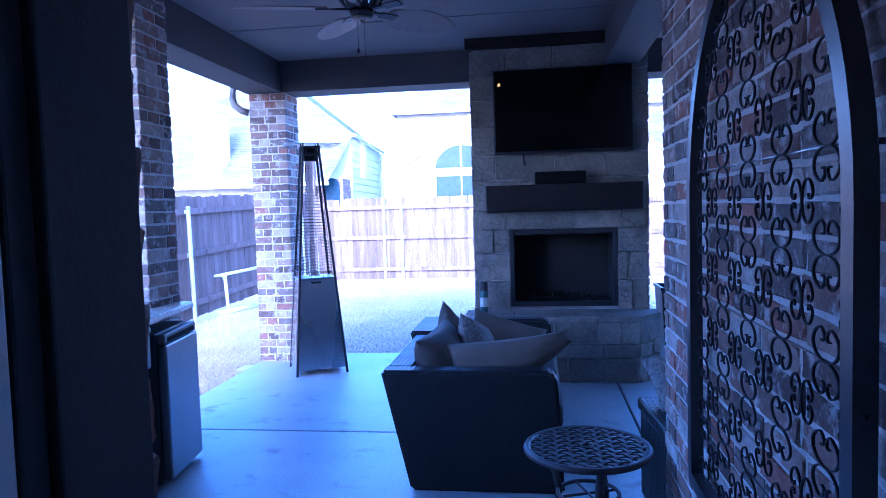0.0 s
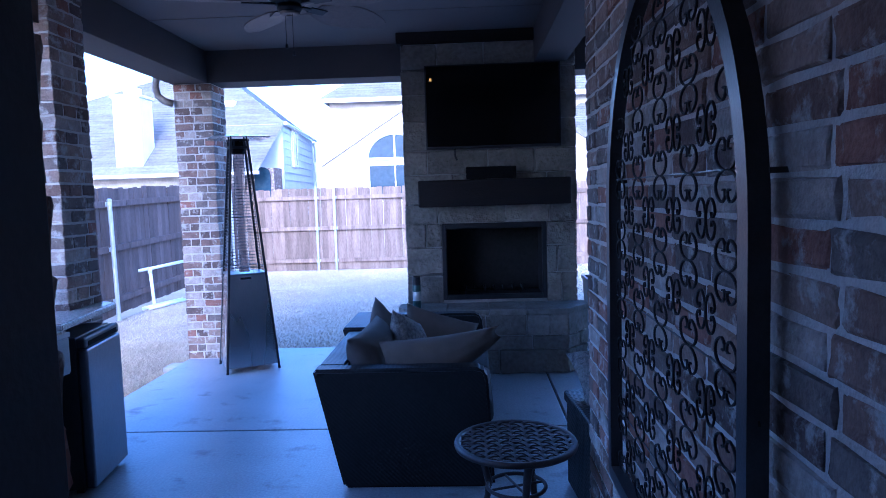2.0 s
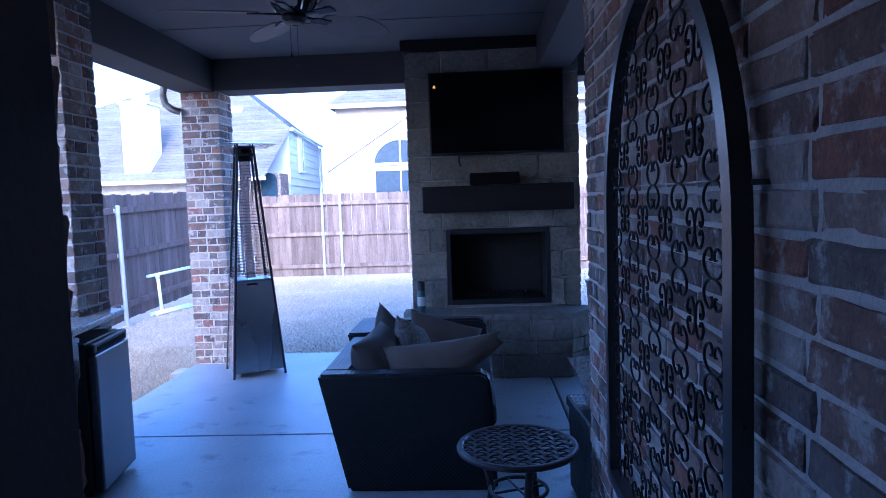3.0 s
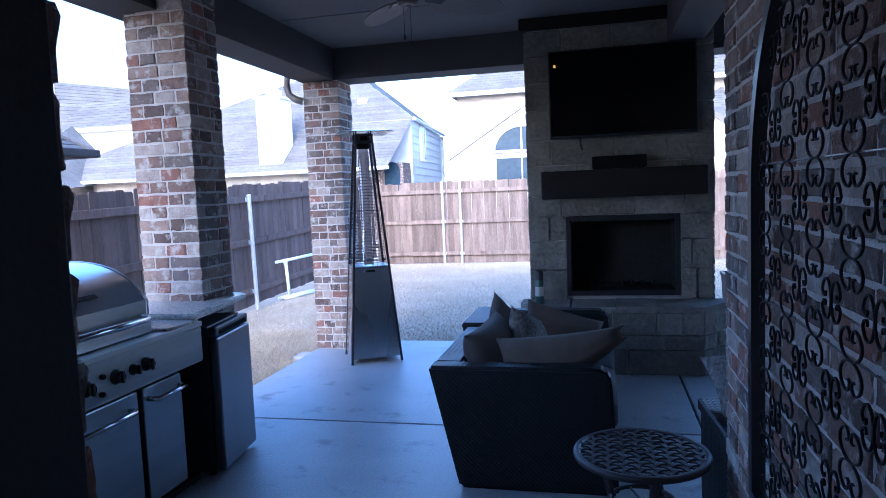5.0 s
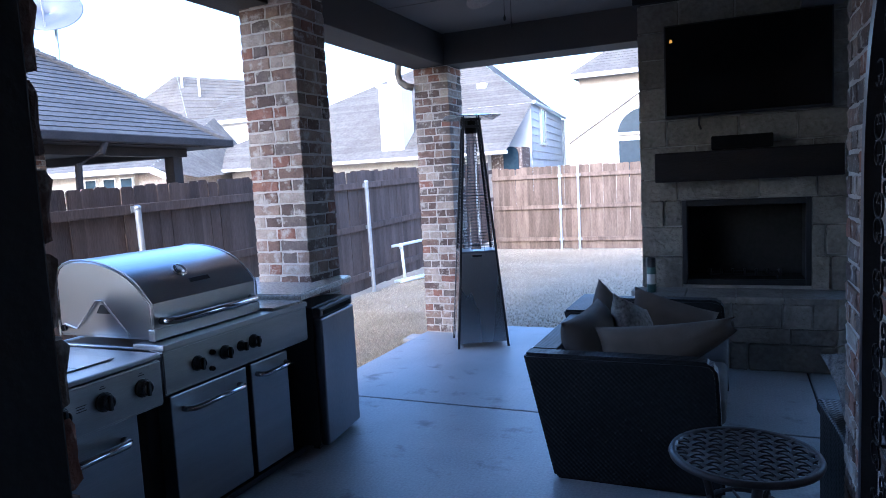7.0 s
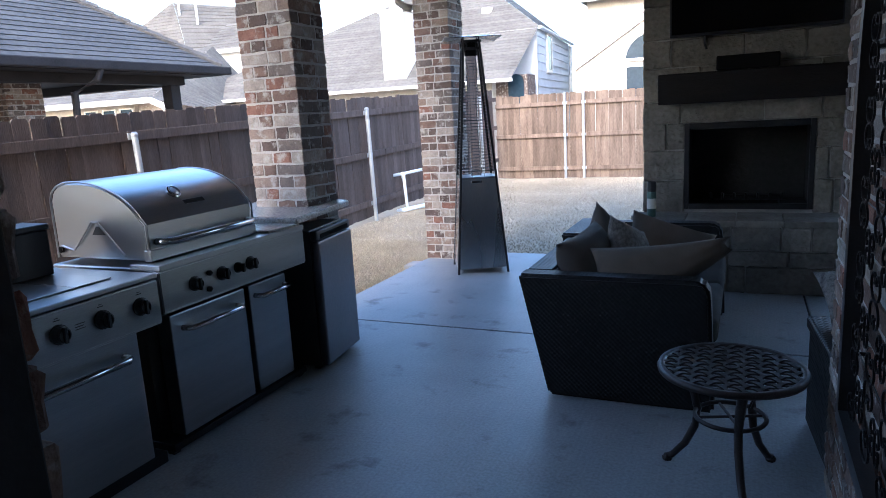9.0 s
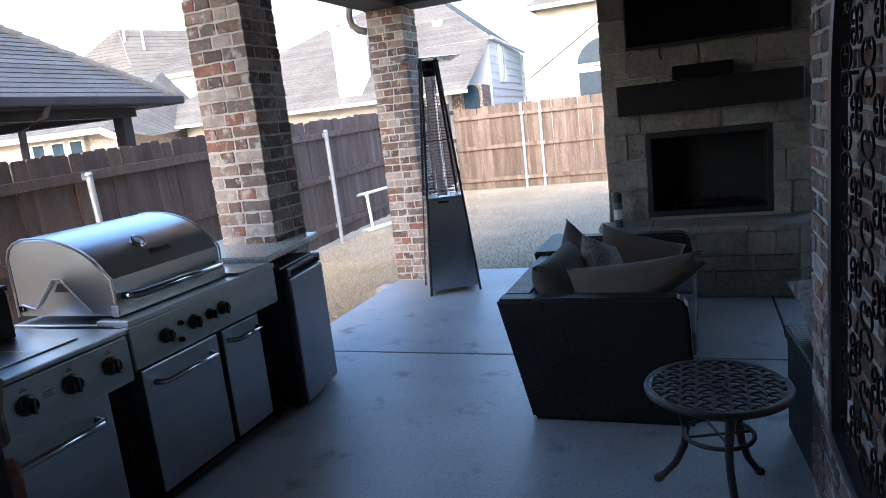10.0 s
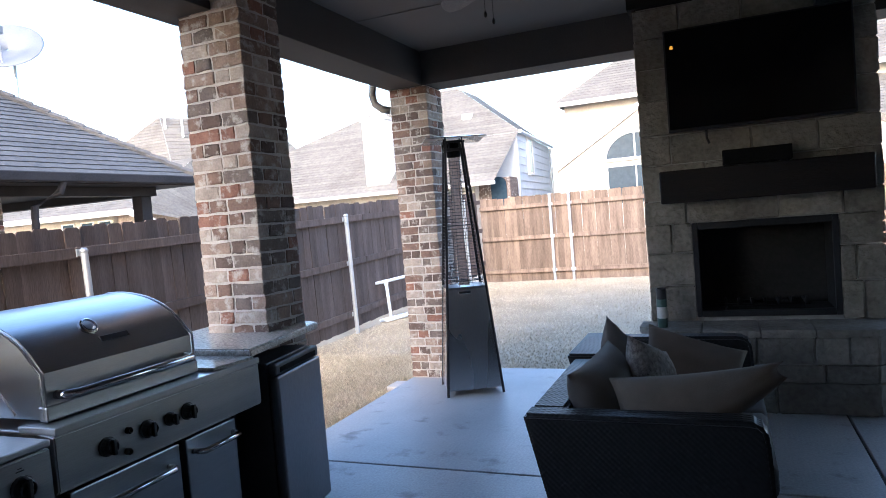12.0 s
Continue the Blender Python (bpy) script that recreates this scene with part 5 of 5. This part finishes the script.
box(uw, -5.6, 8.0, 4.5, 10.0, 2.6, 5.75)
part("upper_wall", uw, "cream_brick", h2, "cream brick upper storey")
ur = bmesh.new()
roof_courses(ur, (-6.0, 4.0, 5.8), (8.5, 4.0, 5.8), (6.0, 8.0, 8.3), (-3.2, 8.0, 8.3), 0.3, 0.01)
roof_courses(ur, (-6.0, 10.4, 5.8), (-6.0, 4.0, 5.8), (-3.2, 8.0, 8.3), (-3.2, 8.2, 8.3), 0.3, 0.01)
tagged(part("upper_roof", ur, "shingle_warm", h2, "pale shingled upper roof"), kind="stuff")
part("upper_gutter", B(-6.05, 8.5, 3.93, 4.05, 5.65, 5.82), "far_white", h2, "white eave gutter")
aw = bmesh.new()
pts = [(-0.95, 0), (0.95, 0)] + [(0.95 * math.cos(k * math.pi / 16), 0.85 * math.sin(k * math.pi / 16)) for k in range(1, 16)]
prism(aw, pts, "y", -0.03, 0.03)
aw2 = part("arched_window", aw, "house_glass", h2, "dark half-round window")
aw2.matrix_basis = pose(-2.25, -1.02, 2.95)
tr = bmesh.new()
tube(tr, [(0.98 * math.cos(k * math.pi / 16), 0, 0.88 * math.sin(k * math.pi / 16)) for k in range(17)], 0.05, 6)
tube(tr, [(-1.0, 0, 0), (1.0, 0, 0)], 0.05, 6)
tube(tr, [(0, 0, 0), (0, 0, 0.86)], 0.03, 6)
part("window_frame", tr, "far_white", aw2, "white frame").matrix_basis = pose(0, -0.04, 0)
window(h2, -3.15, -1.35, -1.02, 1.5, 2.72, mullions=1)

# tan house seen past the chimney
h3 = thing("tan_brick_house", (8.5, 26, -0.07), "tan brick house with low hip roof", "house")
part("wall", B(-5.6, 8, 0, 8, 0, 3.3), "cream_brick", h3, "tan brick wall")
r3 = bmesh.new()
roof_courses(r3, (-6.3, -0.6, 3.3), (8.6, -0.6, 3.3), (5, 4, 5.6), (-3.0, 4, 5.6), 0.3, 0.01)
roof_courses(r3, (-6.3, 8.6, 3.3), (-6.3, -0.6, 3.3), (-3.0, 4, 5.6), (-3.0, 4.1, 5.6), 0.3, 0.01)
tagged(part("roof", r3, "shingle_warm", h3, "pale shingled hip roof"), kind="stuff")
part("gutter", B(-6.35, 8.6, -0.68, -0.58, 3.13, 3.31), "far_white", h3, "white eave gutter")
window(h3, -3.4, -2.5, -0.02, 1.5, 2.3)

# open pavilion behind the side fence
pv = thing("garden_pavilion", (-10, 5, -0.07), "neighbour's open pavilion with dark posts and grey roof", "pavilion")
qx, qy = 10, -5
EX, EY, EZ, ES, RU = -7.7, 9.85, 2.55, -1.5, 3.5
RZ = EZ + 0.73 * RU
rp = bmesh.new()
roof_courses(rp, (EX + qx, ES + qy, EZ), (EX + qx, EY + qy, EZ), (EX - RU + qx, EY - RU + qy, RZ), (EX - RU + qx, ES + RU + qy, RZ), 0.17, 0.014)
roof_courses(rp, (EX + qx, EY + qy, EZ), (EX - 2 * RU + qx, EY + qy, EZ), (EX - RU - 0.01 + qx, EY - RU + qy, RZ), (EX - RU + qx, EY - RU + qy, RZ), 0.17, 0.014)
roof_courses(rp, (EX - 2 * RU + qx, EY + qy, EZ), (EX - 2 * RU + qx, ES + qy, EZ), (EX - RU + qx, ES + RU + qy, RZ), (EX - RU + qx, EY - RU + qy, RZ), 0.3, 0.03)
tagged(part("roof", rp, "shingle", pv, "grey shingled hip roof in courses"), kind="stuff")
n_cap = 22
for k in range(n_cap):
    f0, f1 = k / n_cap, (k + 1.25) / n_cap
    part("ridge_shingle", T([(EX - RU * f0 + qx, EY - RU * f0 + qy, EZ + 0.05 + 0.73 * RU * f0), (EX - RU * f1 + qx, EY - RU * f1 + qy, EZ + 0.02 + 0.73 * RU * f1)], 0.055, 6), "shingle", pv)
part("soffit", B(EX - 2 * RU + 0.1 + qx, EX - 0.02 + qx, ES + qy, EY - 0.02 + qy, EZ - 0.13, EZ - 0.02), "dark_fascia", pv, "dark soffit")
part("gutter", B(EX - 0.02 + qx, EX + 0.11 + qx, ES + qy, EY + 0.1 + qy, EZ - 0.12, EZ + 0.01, bevel=0.02), "dark_fascia", pv, "dark eave gutter")
part("gutter", B(EX - 2 * RU + qx, EX - 0.022 + qx, EY - 0.02 + qy, EY + 0.1 + qy, EZ - 0.12, EZ + 0.01, bevel=0.02), "dark_fascia", pv, "dark eave gutter")
part("beam", B(EX - 0.62 + qx, EX - 0.40 + qx, ES + 0.5 + qy, EY - 0.5 + qy, EZ - 0.27, EZ - 0.132), "dark_fascia", pv, "dark timber beam")
part("beam", B(EX - 6.4 + qx, EX - 0.622 + qx, EY - 0.75 + qy, EY - 0.52 + qy, EZ - 0.27, EZ - 0.132), "dark_fascia", pv, "dark timber beam")
for yy in (9.15, 4.2, 1.2):
    part("post", B(EX - 0.62 + qx, EX - 0.42 + qx, yy - 0.10 + qy, yy + 0.10 + qy, 0, EZ - 0.272, bevel=0.01), "dark_fascia", pv, "dark square post")
part("downpipe", T([(EX + 0.05 + qx, 7.35 + qy, EZ - 0.1), (EX + 0.02 + qx, 7.3 + qy, EZ - 0.25), (EX - 0.22 + qx, 7.1 + qy, EZ - 0.42), (EX - 0.24 + qx, 7.02 + qy, 0.1)], 0.05, 8), "dark_fascia", pv)

bpy.context.view_layer.update()
part("pillar_core", B(-9.55 + qx, -9.0 + qx, 6.85 + qy, 7.41 + qy, 0, 2.42), "mortar", pv, "brick pillar core")
brick_face(pv, (-8.995, 6.845), 90, 0.57, 1.35, 2.42, (False, False))
brick_face(pv, (-9.555, 6.845), 0, 0.56, 1.35, 2.42, (False, False))

# unseen wall, added to close off the pavilion and darken its pillar
part("shading_wall", B(-14.6 + qx, -7.95 + qx, 2.8 + qy, 3.0 + qy, 0, EZ - 0.131), "cream_brick", pv, "unseen brick wall added to shade the pavilion")

dish = thing("satellite_dish", (-9.6, 8.2, 3.74), "grey oval satellite dish on the pavilion roof", "satellite dish")
dd = lathe(bmesh.new(), [(0.02, 0.0), (0.28, 0.025), (0.50, 0.085), (0.51, 0.09), (0.49, 0.10), (0.27, 0.04), (0.02, 0.015)], n=36)
do = part("reflector", dd, "dish", dish, smooth=True)
axis = Vector((0.5, -0.6, 0.62)).normalized()
do.matrix_basis = Matrix.Translation((0, 0, 0.82)) @ axis.to_track_quat("Z", "Y").to_matrix().to_4x4()
part("mast", T([(0.04, 0.05, 0.0), (0.04, 0.05, 0.6), (0, 0.02, 0.8)], 0.025, 8), "galv", dish)
part("feed_arm", T([(0.0, 0, 0.6), (0.16, -0.22, 0.52), (0.3, -0.36, 0.95)], 0.015, 6), "galv", dish)
part("feed_horn", B(0.24, 0.36, -0.42, -0.30, 0.94, 1.06, bevel=0.01), "dish", dish)

# far houses on the side street
h4 = thing("low_brick_house", (-22, 20.2, -0.07), "low cream house with white eaves and small windows", "house")
part("wall", B(-8, 0.7, 0, 6, 0, 2.75), "cream_brick", h4, "cream brick wall")
part("brick_corner", B(0.702, 2.4, 0.2, 5, 0, 2.7), M["brick"], h4, "red brown brick corner")
r4 = bmesh.new()
roof_courses(r4, (-9, -0.6, 2.75), (2.2, -0.6, 2.75), (1.2, 4.2, 5.0), (-5, 4.2, 5.0), 0.3, 0.01)
roof_courses(r4, (2.2, -0.6, 2.75), (3.4, 0.6, 2.3), (3.0, 5, 2.6), (1.2, 4.2, 5.0), 0.3, 0.01)
tagged(part("roof", r4, "shingle_warm", h4, "grey shingled roof"), kind="stuff")
part("gutter", B(-9, 2.2, -0.7, -0.58, 2.58, 2.78), "far_white", h4, "white eave gutter")
part("verge_board", prism(bmesh.new(), [(2.2, 2.55), (3.45, 2.10), (3.45, 2.28), (2.2, 2.78)], "y", -0.62, -0.5), "far_white", h4, "white verge board")
for x in (-2.0, -0.95, 0.0):
    window(h4, x, x + 0.62, -0.02, 1.95, 2.42, mullions=0)

h6 = thing("low_roofed_house", (-20, 26, -0.07), "low house with broad pale grey roof", "house")
part("wall", B(-5, 0.3, 0, 6, 0, 1.95), "far_white", h6, "pale walls")
r6 = bmesh.new()
roof_courses(r6, (-6, -1.5, 1.9), (1.2, -1.5, 1.9), (-0.7, 1.5, 3.85), (-6, 1.5, 3.85), 0.3, 0.01)
tagged(part("roof", r6, "shingle_warm", h6, "pale grey shingled roof"), kind="stuff")
part("valley_flashing", slab_poly(bmesh.new(), [(-3.3, 0.6, 3.33), (-3.0, 0.6, 3.33), (-1.75, -1.2, 2.15), (-2.15, -1.2, 2.15)], 0.03), "far_white", h6, "pale roof flashing")

h5 = thing("far_grey_house", (-32, 36, -0.07), "two-storey house with steep grey roofs far off", "house")
part("wall", B(-9, 6, 0, 8, 0, 6.0), "far_white", h5, "pale walls")
r5 = bmesh.new()
roof_courses(r5, (-10.5, -1.0, 5.6), (-0.2, -1.0, 5.6), (-3.9, 2.0, 10.1), (-4.1, 2.0, 10.1), 0.4, 0.03)
roof_courses(r5, (-0.2, -1.0, 5.6), (6.0, 6.0, 5.9), (1.9, 6.0, 9.5), (-3.9, 2.0, 10.1), 0.4, 0.03)
roof_courses(r5, (0.8, -1.3, 6.2), (7.0, -1.3, 6.2), (5.4, 2.4, 8.3), (0.2, 2.4, 8.3), 0.4, 0.03)
tagged(part("roof", r5, "shingle_warm", h5, "steep grey shingled roofs"), kind="stuff")
part("gutter", B(0.7, 7.0, -1.42, -1.3, 6.0, 6.22), "far_white", h5, "white eave gutter")
part("front_wall", B(1.0, 6.5, -0.9, 0.0, 0, 6.15), "far_white", h5, "pale front wall")
for x, z in ((-3.0, 9.2), (-1.5, 9.0)):
    part("vent_pipe", T([(x, 1.5, z - 0.6), (x, 1.5, z + 0.7)], 0.08, 6), "far_white", h5)

# ---- lawn ----
rs = np.random.RandomState(5)
N = 150000
gx = rs.uniform(-4.68, 6.6, N * 2)
gy = 5.0 + (15.3 - 5.0) * rs.uniform(0, 1, N * 2) ** 1.25
strip = rs.uniform(0, 1, N * 2) < 0.22
gx = np.where(strip, rs.uniform(-4.68, -2.58, N * 2), gx)
gy = np.where(strip, rs.uniform(1.0, 8.0, N * 2), gy)
ok = (gx < -2.57) | (gy > 7.2)
gx, gy = gx[ok], gy[ok]
n = len(gx)
hgt = rs.uniform(0.010, 0.034, n)
ang_ = rs.uniform(0, math.tau, n)
wd = rs.uniform(0.003, 0.006, n)
lean = rs.normal(0, 0.022, (n, 2))
vx = np.empty((n, 3, 3))
vx[:, 0] = np.stack([gx - np.cos(ang_) * wd, gy - np.sin(ang_) * wd, np.full(n, -0.072)], 1)
vx[:, 1] = np.stack([gx + np.cos(ang_) * wd, gy + np.sin(ang_) * wd, np.full(n, -0.072)], 1)
vx[:, 2] = np.stack([gx + lean[:, 0], gy + lean[:, 1], -0.07 + hgt], 1)
gm = bpy.data.meshes.new("lawn_grass")
gm.from_pydata(vx.reshape(-1, 3).tolist(), [], np.arange(n * 3).reshape(-1, 3).tolist())
gm.materials.append(M["grass"])
tagged(new("lawn_grass", gm), "short dormant tan lawn grass", "grass", kind="stuff")

# ---- bricks of walls and columns ----
brick_column(-2.435, -2.025, 3.99, 4.345, 3.02, "brown and red brick patio column with pale mortar")
brick_column(-2.535, -2.158, 6.76, 7.12, ZB - 0.003, "brown brick corner column carrying the beams")
bpy.context.view_layer.update()
brick_face(wall_east, (HX, HY), 270, HY - JY, 0.0, ZC, (True, False))
brick_face(wall_back, (HX + 0.6, HY), 180, 0.6, 0.0, ZC, (False, True))
brick_face(wall_door, (JX, JY), 180, 1.6, 0.0, ZC, (False, False))
brick_face(fireplace, (FX0, 7.1), 270, 7.1 - FY - 0.06, 0.0, 2.93, (False, False))
brick_face(fireplace, (FX1, FY + 0.06), 90, 7.1 - FY - 0.06, 0.0, 2.93, (False, False))
